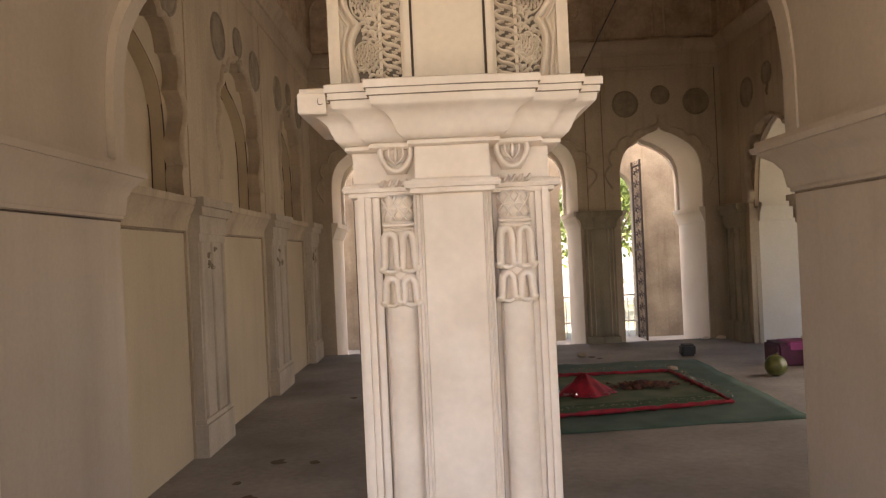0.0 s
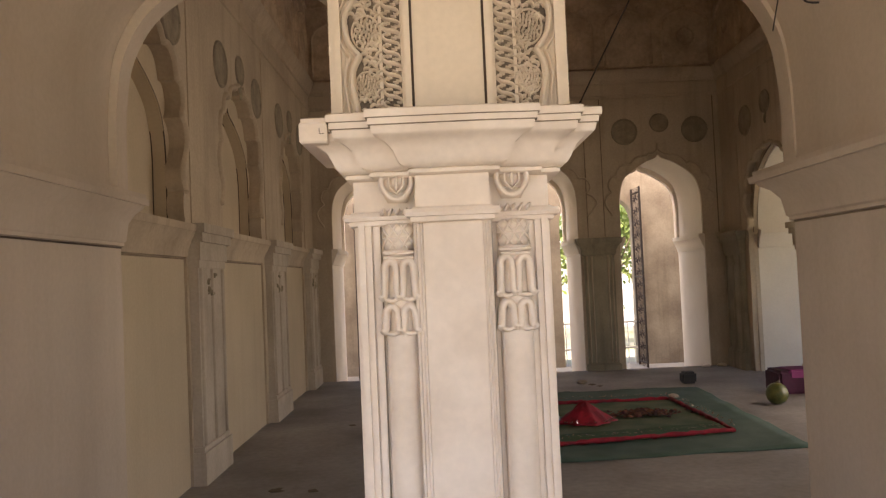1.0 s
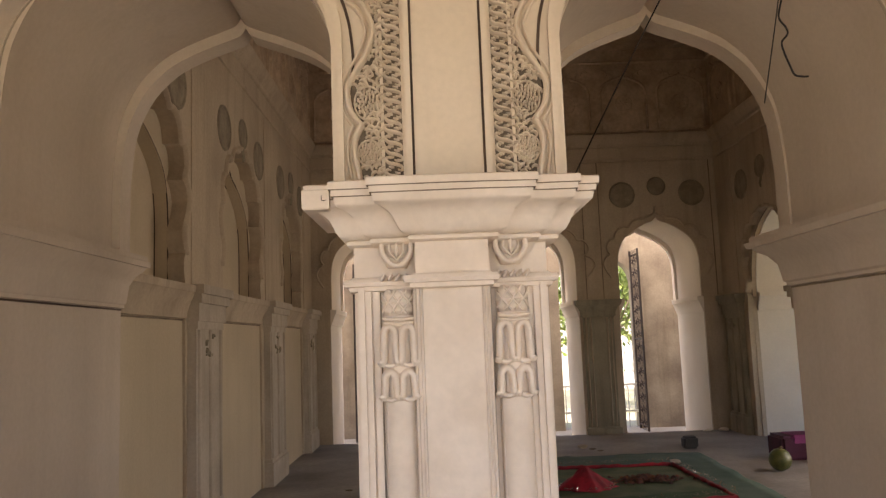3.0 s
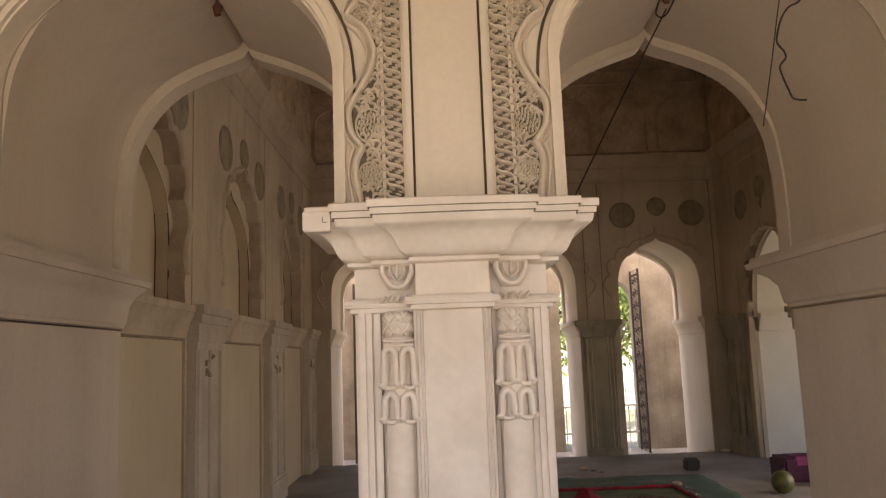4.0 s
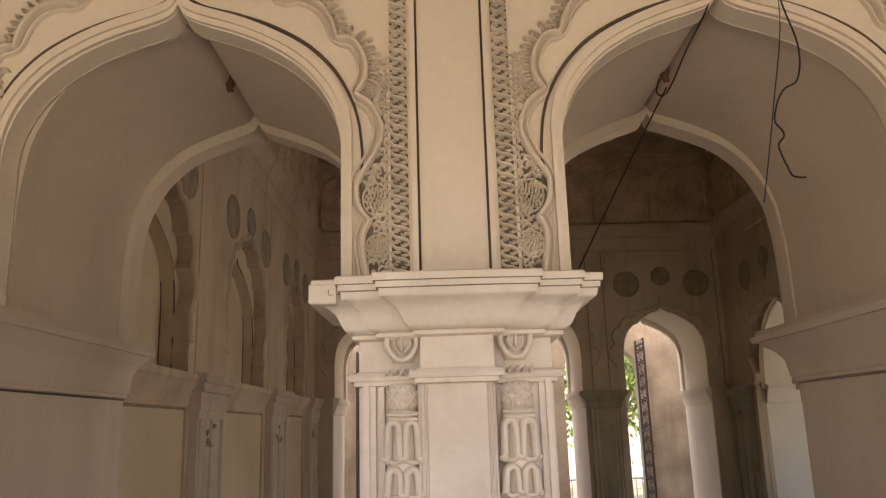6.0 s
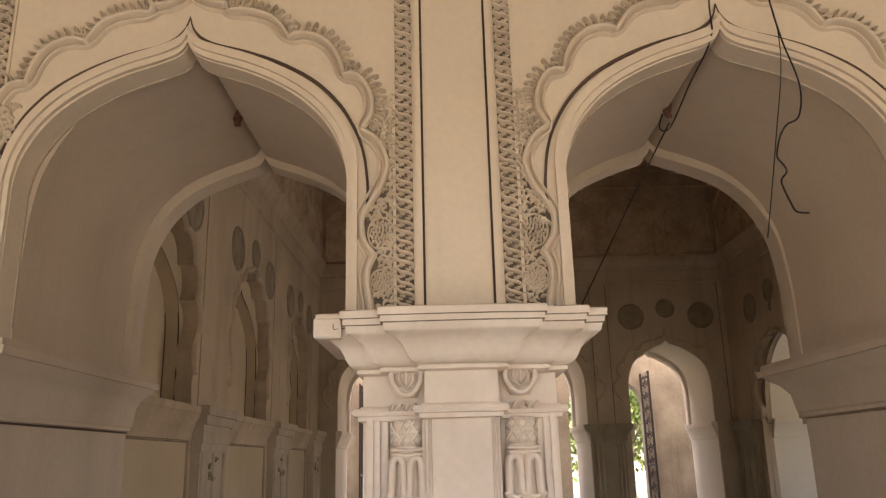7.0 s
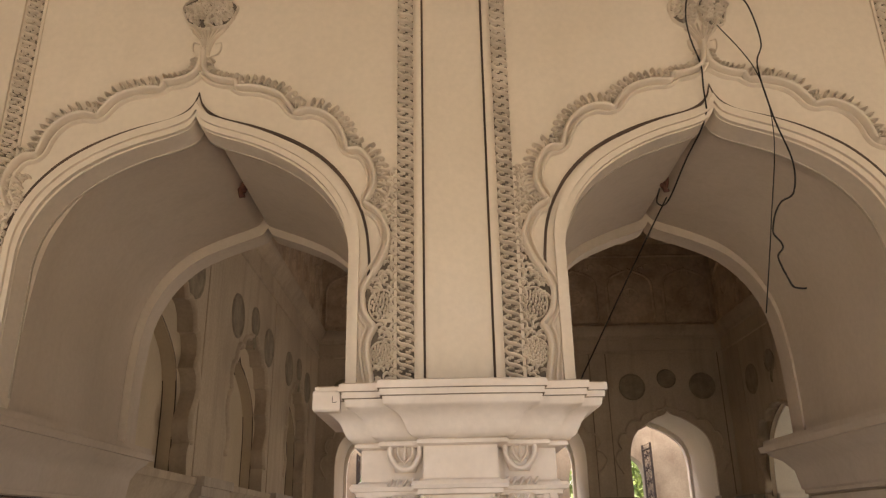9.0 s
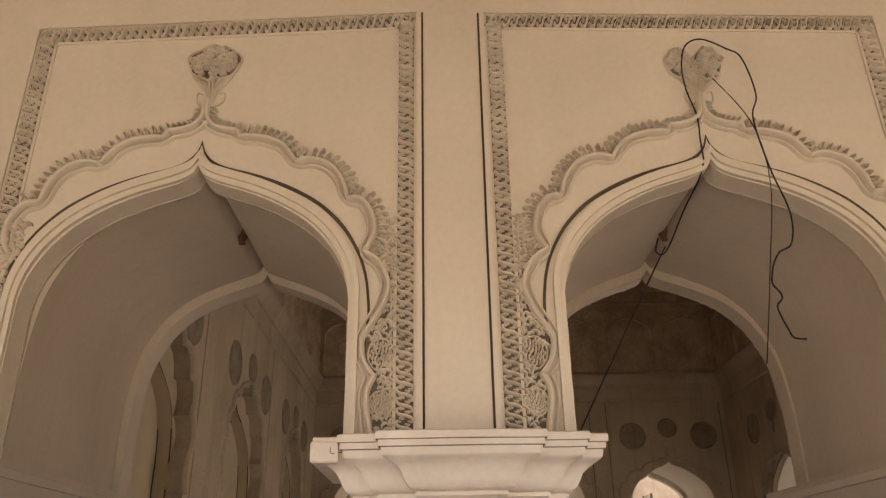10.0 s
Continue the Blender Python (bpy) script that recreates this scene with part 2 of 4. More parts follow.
ROUND = [(0, 1), (0.05, 0.965), (0.14, 0.94), (0.35, 0.875), (0.66, 0.72), (0.85, 0.53), (0.95, 0.32), (1, 0.1), (1, 0)]


def arch(centre, half, spring, rise, shape=OGEE, steps=5):
    """Outline of a pointed arch, from its first foot over the apex to the other."""
    side = [(u * half, spring + v * rise) for u, v in spline(shape, steps)]
    return [(centre - u, v) for u, v in reversed(side)] + [(centre + u, v) for u, v in side[1:]]


def even(line, count):
    """The same line in as many points, evenly spaced."""
    far = [0.0]
    for (a, b), (c, d) in zip(line, line[1:]):
        far.append(far[-1] + math.hypot(c - a, d - b))
    at = np.linspace(0, far[-1], count)
    return list(zip(np.interp(at, far, [p[0] for p in line]).tolist(), np.interp(at, far, [p[1] for p in line]).tolist()))


FRONT, BACK = 2.77, 4.05      # faces of the front arcade
FAR = 11.85                   # hall's far wall
WEST, EAST = -1.95, 4.40      # hall's side walls
CROWN = 6.05                  # hall ceiling
ARCHES = ((-0.985, -1.66, -0.29), (1.152, 0.405, 1.86))   # centre, jamb, jamb
FACE = (-1.012, 1.147)        # centres of the arches in the front face
RAISED = 0.05                 # the hall floor lies a low step above the verandah's

# ---------------------------------------------------------------- floors, ground and shell
bm = bmesh.new()
box(bm, -6.0, 8.0, -2.4, 2.95, -0.30, 0.0)
box(bm, -6.0, 8.0, 2.95, FAR, -0.30, RAISED)
floor = tagged(part("floor", bm, CONCRETE), "worn grey concrete floor, dusty and patched", "floor", kind="structure")
bm = bmesh.new()
box(bm, -6.0, 8.0, FAR, 15.2, -0.5, -0.24)
tagged(part("pavement", bm, PAVING), "sunlit pale verandah floor one step below the hall", "floor", kind="structure")
bm = bmesh.new()
box(bm, -400, 400, -400, 900, -0.9, -0.5)
tagged(part("ground", bm, GRASS), "dry sunlit ground with thin grass round the building", "ground", kind="structure")

bm = bmesh.new()
box(bm, -6.0, 8.0, -2.4, FRONT - 0.004, 4.95, 5.2)
tagged(part("ceiling", bm, SOFFIT), "plain cream plaster ceiling of the verandah", "ceiling", kind="structure")
bm = bmesh.new()
box(bm, -6.0, -5.7, -2.4, FRONT, 0.002, 4.948)
tagged(part("wall_west", bm, PLASTER), "plain cream plaster end wall of the verandah", "wall", kind="structure")
bm = bmesh.new()
box(bm, 7.7, 8.0, -2.4, FRONT, 0.002, 4.948)
tagged(part("wall_east", bm, PLASTER), "plain cream plaster end wall of the verandah", "wall", kind="structure")
# added out of view: cuts high light, so the arcade dims upwards
bm = bmesh.new()
box(bm, -5.7, 7.7, -2.4, -2.0, 3.2, 4.948)
tagged(part("wall_baffle", bm, PLASTER), "plain cream plaster lintel, added unseen to dim the upper arcade", "wall", kind="structure")

# ---------------------------------------------------------------- front arcade
def arcade_layer(name, material, centres, halves, rise, shape, d0, d1, label):
    bm = bmesh.new()
    spring = 2.064
    line = [(8.0, 0.0), (8.0, 4.948), (-6.0, 4.948), (-6.0, 0.0), (ARCHES[0][1], 0.0), (ARCHES[0][1], spring)]
    line += arch(centres[0], halves[0], spring, rise, shape) + arch(centres[1], halves[1], spring, rise, shape)
    line += [(ARCHES[1][2], spring), (ARCHES[1][2], 0.0)]
    # third arch, out of view, opened to let light into the hall
    line += [(2.70, 0.0), (2.70, spring), *arch(3.40, halves[0], spring, rise, shape), (4.10, spring), (4.10, 0.0)]
    prism(bm, line, d0, d1, facing(0.0))
    return tagged(part(name, bm, material, smooth=True), label, "wall", kind="structure")


wall_front = arcade_layer("wall_front", PLASTER, FACE, (0.648, 0.662), 1.208, EDGE, FRONT, FRONT + 0.12, "cream plastered arcade wall with ogee arches and stucco ornament")
arcade_layer("wall_front_core", SOFFIT, (-0.988, 1.150), (0.668, 0.682), 1.236, INNER, FRONT + 0.12, BACK - 0.13, "smooth plastered soffit between the two faces of the arcade")
arcade_layer("wall_front_inner", SOFFIT, (-0.963, 1.158), (0.652, 0.663), 1.180, INNER, BACK - 0.13, BACK, "plain plastered inner arch ring of the arcade")

# fine groove where the soffit meets the archivolt's back
for c, h in zip(FACE, (0.648, 0.662)):
    bm = bmesh.new()
    groove = [p for p in arch(c, h, 2.064, 1.208, EDGE) if p[1] > 2.10]
    lower = [p for p in arch(c, h - 0.004, 2.064, 1.204, EDGE) if p[1] > 2.10]
    n = min(len(groove), len(lower))
    band(bm, even(lower, n), even(groove, n), FRONT + 0.110, FRONT + 0.124, facing(0.0))
    # slightly darker bead paints in the groove's faint shading
    part("soffit_bead", bm, DUSTY, wall_front, "thin bead at the edge of the soffit, darker to paint its shading", smooth=True)

# impost courses on the jambs
IMPOST = [(1.78, 0.0), (1.785, 0.012), (1.80, 0.012), (1.81, 0.02), (1.90, 0.03), (1.95, 0.055), (1.98, 0.085), (2.0, 0.095), (2.0, 0.11), (2.03, 0.115), (2.035, 0.10), (2.06, 0.10), (2.062, 0.0)]
bm = bmesh.new()
moulding(bm, [(z + 0.012, o) for z, o in IMPOST], [(ARCHES[0][1] - 1.2, FRONT - 0.004), (ARCHES[0][1], FRONT - 0.004), (ARCHES[0][1], BACK + 0.002), (ARCHES[0][1] - 0.24, BACK + 0.002)])
part("impost", bm, SOFFIT, wall_front, smooth=True)
bm = bmesh.new()
moulding(bm, [(z, o * 1.45) for z, o in IMPOST], [(ARCHES[1][2] + 0.6, BACK + 0.002), (ARCHES[1][2], BACK + 0.002), (ARCHES[1][2], FRONT - 0.004), (2.69, FRONT - 0.004)])
part("impost", bm, SOFFIT, wall_front, smooth=True)

# thin dark strip just below each impost
for x, s in ((ARCHES[0][1], 1), (ARCHES[1][2], -1)):
    bm = bmesh.new()
    box(bm, *sorted((x - s * 0.002, x + s * 0.004)), FRONT + 0.004, BACK - 0.002, 1.771 + 0.006 * (1 + s), 1.779 + 0.006 * (1 + s))
    part("joint", bm, CRACK if s > 0 else LINE, wall_front, "thin dark strip under the impost")

# ---------------------------------------------------------------- central pillar
pillar = tagged(new("pillar"), "whitewashed stucco pillar with a stepped capital and panelled shaft on the floor", "pillar")
CX = 0.062
bm = bmesh.new()
box(bm, ARCHES[0][2], 0.384, 2.70, BACK, 0.002, 1.93)
box(bm, ARCHES[0][2], ARCHES[1][1], 2.72, BACK, 1.93, 2.08)
part("shaft", bm, PILLAR, pillar)
bm = bmesh.new()
TOP = [(1.902 + (z - 1.925) * 0.87, o) for z, o in [(1.925, 0.0), (1.932, 0.012), (1.945, 0.012), (1.95, 0.004), (1.954, 0.022), (1.966, 0.036), (1.985, 0.046), (2.005, 0.053), (2.028, 0.064), (2.046, 0.082), (2.058, 0.102), (2.064, 0.114), (2.07, 0.118), (2.095, 0.122), (2.098, 0.128), (2.12, 0.130), (2.123, 0.138), (2.15, 0.138), (2.155, 0.13)]]
stepped(bm, CX - 0.360, CX + 0.352, 2.68, BACK, TOP)
stepped(bm, CX - 0.275, CX + 0.285, 2.645, BACK - 0.2, [(z + 0.003, o) for z, o in TOP])
stepped(bm, CX - 0.145, CX + 0.14, 2.61, BACK - 0.3, [(z + 0.006, o) for z, o in TOP])
part("capital", bm, PILLAR, pillar, "stepped cyma capital with three fillets", smooth=True)
bm = bmesh.new()
stepped(bm, CX - 0.498, CX - 0.415, 2.535, 3.1, [(2.016, 0.0), (2.022, 0.004), (2.077, 0.004), (2.083, 0.0)])
part("end_block", bm, PILLAR, pillar, "plain worn block at the capital's end")

bm = bmesh.new()
stroke(bm, [(CX - 0.436, 2.064), (CX - 0.4365, 2.055), (CX - 0.436, 2.044)], 0.0026, 0.001, facing(2.530))
stroke(bm, [(CX - 0.436, 2.045), (CX - 0.428, 2.044), (CX - 0.420, 2.046)], 0.0026, 0.001, facing(2.530))
part("chip", bm, CRACK, pillar, "small dark chip in the end block")

# thin dark strips along the joints between the capital's fillets and beside the shaft's panels
bm = bmesh.new()
for z, o in ((2.0512, 0.1285), (2.0732, 0.1360)):
    for x0, x1, y0, y1, lift in ((CX - 0.360, CX + 0.352, 2.68, BACK, 0.0), (CX - 0.275, CX + 0.285, 2.645, BACK - 0.2, 0.003), (CX - 0.145, CX + 0.14, 2.61, BACK - 0.3, 0.006)):
        stepped(bm, x0, x1, y0, y1, [(z + lift - 0.0014, o), (z + lift + 0.0014, o)])
part("capital_joint", bm, LINE, pillar, "thin dark line between the fillets")
for x, y in ((CX - 0.1465, 2.690), (CX + 0.1205, 2.690), (CX - 0.262, 2.694), (CX - 0.138, 2.6435), (CX + 0.256, 2.694)):
    bm = bmesh.new()
    box(bm, x - 0.0022, x + 0.0022, y, 2.71, 0.01, 1.744)
    part("shaft_joint", bm, LINE, pillar, "thin dark line beside the panel")

# neck, astragal and panel of the shaft
bm = bmesh.new()
stepped(bm, CX - 0.136, CX + 0.116, 2.625, 2.75, [(1.79, 0.0), (1.927, 0.0)])
part("neck_block", bm, PILLAR, pillar)
ASTRAGAL = [(z - 0.010, o) for z, o in [(1.755, 0.0), (1.758, 0.008), (1.772, 0.010), (1.774, 0.024), (1.786, 0.030), (1.798, 0.024), (1.80, 0.004), (1.806, 0.0)]]
bm = bmesh.new()
stepped(bm, CX - 0.358, CX + 0.328, 2.688, BACK - 0.01, ASTRAGAL)
stepped(bm, CX - 0.146, CX + 0.120, 2.62, 2.76, [(z + 0.004, o) for z, o in ASTRAGAL])
part("astragal", bm, PILLAR, pillar, smooth=True)
bm = bmesh.new()
stepped(bm, CX - 0.142, CX + 0.116, 2.645, 2.75, [(0.004, 0.0), (1.757, 0.0)])
part("front_panel", bm, PILLAR, pillar)
for x in (CX - 0.142, CX - 0.120, CX + 0.094, CX + 0.112):
    bm = bmesh.new()
    tube(bm, [(x, 2.643, 0.01), (x, 2.643, 1.755)], 0.006, 6)
    part("bead", bm, PILLAR, pillar, smooth="all")
for x in (CX - 0.345, CX + 0.322):
    s = 1 if x < CX else -1
    for w, y in ((0.030, 2.672), (0.052, 2.684), (0.080, 2.693)):
        bm = bmesh.new()
        stepped(bm, min(x + s * (w - 0.022), x + s * w), max(x + s * (w - 0.022), x + s * w), y, 2.71, [(0.004, 0.0), (1.755, 0.0)])
        part("corner_fillet", bm, PILLAR, pillar)


def half_round(bm, x, y, r, z0, z1, top=1.0):
    rings = []
    for z, k in ((z0, 1.0), (z1, top)):
        rings.append([bm.verts.new((x + r * k * math.cos(a), y - r * k * math.sin(a) * 0.8, z)) for a in (math.pi * i / 10 for i in range(11))])
    for i in range(10):
        bm.faces.new((rings[0][i], rings[0][i + 1], rings[1][i + 1], rings[1][i]))
    bm.faces.new(rings[0])
    bm.faces.new(rings[1])


def colonnette(x):
    """Reeded half column with a basket capital and two tiers of looped leaves."""
    y = 2.70
    bm = bmesh.new()
    half_round(bm, x, y, 0.057, 0.004, 1.66)
    part("colonnette_core", bm, PILLAR, pillar, smooth=True)
    for dx in (-0.044, -0.017, 0.017, 0.044):
        bm = bmesh.new()
        tube(bm, [(x + dx, y - 0.036 + abs(dx) * 0.45, 0.006), (x + dx, y - 0.036 + abs(dx) * 0.45, 1.37)], 0.010, 8)
        part("reed", bm, PILLAR, pillar, smooth="all")
    flat = facing(y - 0.046)

    def bulge(u, v, d):
        w = max(-0.057, min(0.057, u - x))
        return (x + w, y - 0.80 * math.sqrt(0.058 ** 2 - w * w) + d, v)

    # cup with a drop, under the cyma
    bm = bmesh.new()
    half_round(bm, x, y, 0.034, 1.825, 1.86, 1.5)
    half_round(bm, x, y, 0.051, 1.86, 1.922, 1.1)
    stroke(bm, spline([(x - 0.048, 1.925), (x - 0.050, 1.88), (x - 0.026, 1.842), (x, 1.832), (x + 0.026, 1.842), (x + 0.050, 1.88), (x + 0.048, 1.925)]), 0.020, 0.016, flat, False)
    stroke(bm, [(x, 1.91), (x, 1.895), (x, 1.875), (x, 1.862)], 0.016, 0.020, flat)
    stroke(bm, spline([(x - 0.022, 1.92), (x - 0.024, 1.88), (x, 1.852)]), 0.011, 0.014, flat)
    stroke(bm, spline([(x + 0.022, 1.92), (x + 0.024, 1.88), (x, 1.852)]), 0.011, 0.014, flat)
    part("cup", bm, PILLAR, pillar, "carved cup with a hanging drop", smooth="all")
    bm = bmesh.new()
    for i in range(5):
        u = x - 0.05 + i * 0.025
        stroke(bm, [(u - 0.007, 1.779), (u, 1.790), (u + 0.008, 1.802)], 0.014, 0.026, flat)
    part("rope_ring", bm, PILLAR, pillar, smooth="all")
    # lattice basket
    bm = bmesh.new()
    half_round(bm, x, y, 0.050, 1.660, 1.705, 1.16)
    half_round(bm, x, y, 0.058, 1.705, 1.752, 0.84)
    for k in range(-1, 2):
        u = x + k * 0.037
        stroke(bm, spline([(u - 0.030, 1.664), (u, 1.705), (u + 0.030, 1.748)], 4), 0.0095, 0.009, bulge, False)
        stroke(bm, spline([(u + 0.030, 1.664), (u, 1.705), (u - 0.030, 1.748)], 4), 0.0095, 0.009, bulge, False)
    part("basket", bm, PILLAR, pillar, "basket band with a lattice", smooth="all")
    bm = bmesh.new()
    for z, w in ((1.650, 0.055), (1.634, 0.051)):
        stroke(bm, spline([(x - w, z), (x, z - 0.002), (x + w, z)]), 0.013, 0.016, flat, False)
    part("ring", bm, PILLAR, pillar, smooth="all")
    # looped leaves
    for top, foot, name in ((1.626, 1.496, "upper_leaf"), (1.474, 1.382, "lower_leaf")):
        for s in (-1, 1):
            c = x + s * 0.031
            mid = (top + foot) / 2
            bm = bmesh.new()
            loop = [(c - 0.031 - 0.004 * (s < 0), foot + 0.012), (c - 0.024, foot + 0.004), (c - 0.0205, mid), (c - 0.018, top - 0.018), (c, top - 0.004), (c + 0.016, top - 0.018), (c + 0.019, mid), (c + 0.022, foot + 0.004), (c + 0.029 + 0.004 * (s > 0), foot + 0.012)]
            stroke(bm, [(p + 0.0012 * noise.noise(Vector((p * 60, q * 60, 1))), q) for p, q in spline(loop, 5)], 0.0275, 0.028, flat, False)
            part(name, bm, PILLAR, pillar, smooth="all")
        bm = bmesh.new()
        stroke(bm, spline([(x - 0.062, foot + 0.006), (x - 0.03, foot - 0.006), (x, foot + 0.008), (x + 0.03, foot - 0.006), (x + 0.062, foot + 0.006)]), 0.018, 0.018, flat, False)
        part("leaf_foot", bm, PILLAR, pillar, smooth="all")


colonnette(CX - 0.200)
colonnette(CX + 0.194)

# ---------------------------------------------------------------- stucco ornament of the arcade
LOW = 2.11
wallface = facing(FRONT)


def mirrored(line, centre, side):
    return [(centre + side * u, v) for u, v in line]


def lobed():
    """Half of the scalloped outline round an arch, from the apex to the capital, with its cusps."""
    out = spline([(0.006, 3.60), (0.008, 3.53), (0.022, 3.490), (0.055, 3.462), (0.105, 3.447), (0.152, 3.441)], 4)
    bows = [[(0.160, 3.408), (0.225, 3.411), (0.298, 3.394), (0.352, 3.364), (0.388, 3.318), (0.409, 3.281)],
            [(0.409, 3.281), (0.466, 3.297), (0.532, 3.279), (0.582, 3.236), (0.614, 3.178), (0.632, 3.106)],
            [(0.632, 3.106), (0.684, 3.104), (0.722, 3.064), (0.744, 3.000), (0.742, 2.935), (0.706, 2.868)],
            [(0.706, 2.868), (0.762, 2.828), (0.792, 2.775), (0.806, 2.715), (0.780, 2.630), (0.734, 2.553), (0.708, 2.498), (0.716, 2.420), (0.757, 2.360)],
            [(0.757, 2.360), (0.732, 2.310), (0.730, 2.246), (0.742, 2.181), (0.748, LOW)]]
    for bow in bows:
        out += spline(bow, 4)
    return out


LOBES = lobed()


def curl(bm, x, z, size, turn, put, width, rise, hand=1):
    """A spiral leaf that grows from (x, z) in the direction turn (radians)."""
    line = []
    for k in range(9):
        t = k / 8
        r, a = size * (0.15 + 0.85 * t), turn + hand * (2.6 * (1 - t) - 1.3)
        line.append((x + r * math.cos(a), z + r * math.sin(a)))
    stroke(bm, line, width, rise, put)


def scroll_band(name, x0, z0, x1, z1, width, parent):
    """A recessed channel with a running scroll of leaves in it."""
    length = math.hypot(x1 - x0, z1 - z0)
    du, dv = (x1 - x0) / length, (z1 - z0) / length
    nu, nv = -dv, du
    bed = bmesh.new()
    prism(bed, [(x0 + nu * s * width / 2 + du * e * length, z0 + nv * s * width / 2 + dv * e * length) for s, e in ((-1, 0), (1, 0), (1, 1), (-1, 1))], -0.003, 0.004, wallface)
    part("channel", bed, GRIME_SHADE, parent, "channel between the scrolls, grime and shade in one dark colour")
    bm = bmesh.new()
    count = max(1, round(length / 0.040))
    for i in range(count):
        s = (i + 0.5) * length / count + random.uniform(-0.003, 0.003)
        side = 1 if i % 2 else -1
        cu, cv = x0 + du * s, z0 + dv * s
        base = math.atan2(dv, du)
        w = width * random.uniform(0.92, 1.04)
        side = 1
        line = [(-0.42, -0.20), (-0.36, -0.44), (-0.02, -0.42), (0.02, -0.05), (-0.06, 0.25), (0.12, 0.45), (0.42, 0.40), (0.44, 0.18)]
        line = [(cu + du * (a + 0.55 * b) * 0.040 + nu * side * b * w, cv + dv * (a + 0.55 * b) * 0.040 + nv * side * b * w) for a, b in line]
        stroke(bm, spline(line, 3), 0.0145 * random.uniform(0.85, 1.15), 0.030, wallface, True)
        for a, b in ((-0.30, 0.16), (0.28, -0.18)):
            p, q = cu + du * a * 0.04 + nu * b * w, cv + dv * a * 0.04 + nv * b * w
            stroke(bm, [(p - nu * 0.010, q - nv * 0.010), (p, q), (p + nu * 0.010 + du * 0.004, q + nv * 0.010 + dv * 0.004)], 0.011, 0.022, wallface)
    part(name, bm, STUCCO, parent, smooth="all")
    for s in (-1, 1):
        rim = bmesh.new()
        o = s * (width / 2 + 0.006)
        prism(rim, [(x0 + nu * (o + k * 0.006) + du * e * length, z0 + nv * (o + k * 0.006) + dv * e * length) for k, e in ((-1, 0), (1, 0), (1, 1), (-1, 1))], -0.008, 0.002, wallface)
        part("fillet", rim, PLASTER, parent)


def rosette(bm, x, z, rx, rz):
    """A flower head of small petals in rings."""
    n = 40
    for k in range(n):
        r, a = math.sqrt((k + 0.5) / n), 2.39996 * k
        u, v = x + rx * r * math.cos(a), z + rz * r * math.sin(a)
        stroke(bm, [(u - 0.001, v - 0.0075), (u, v), (u + 0.001, v + 0.0075)], 0.0125, 0.030 - 0.016 * r * r, wallface)
    ring = [(x + rx * 1.16 * math.cos(t), z + rz * 1.14 * math.sin(t)) for t in (2 * math.pi * k / 20 for k in range(21))]
    stroke(bm, ring, 0.009, 0.016, wallface, False)


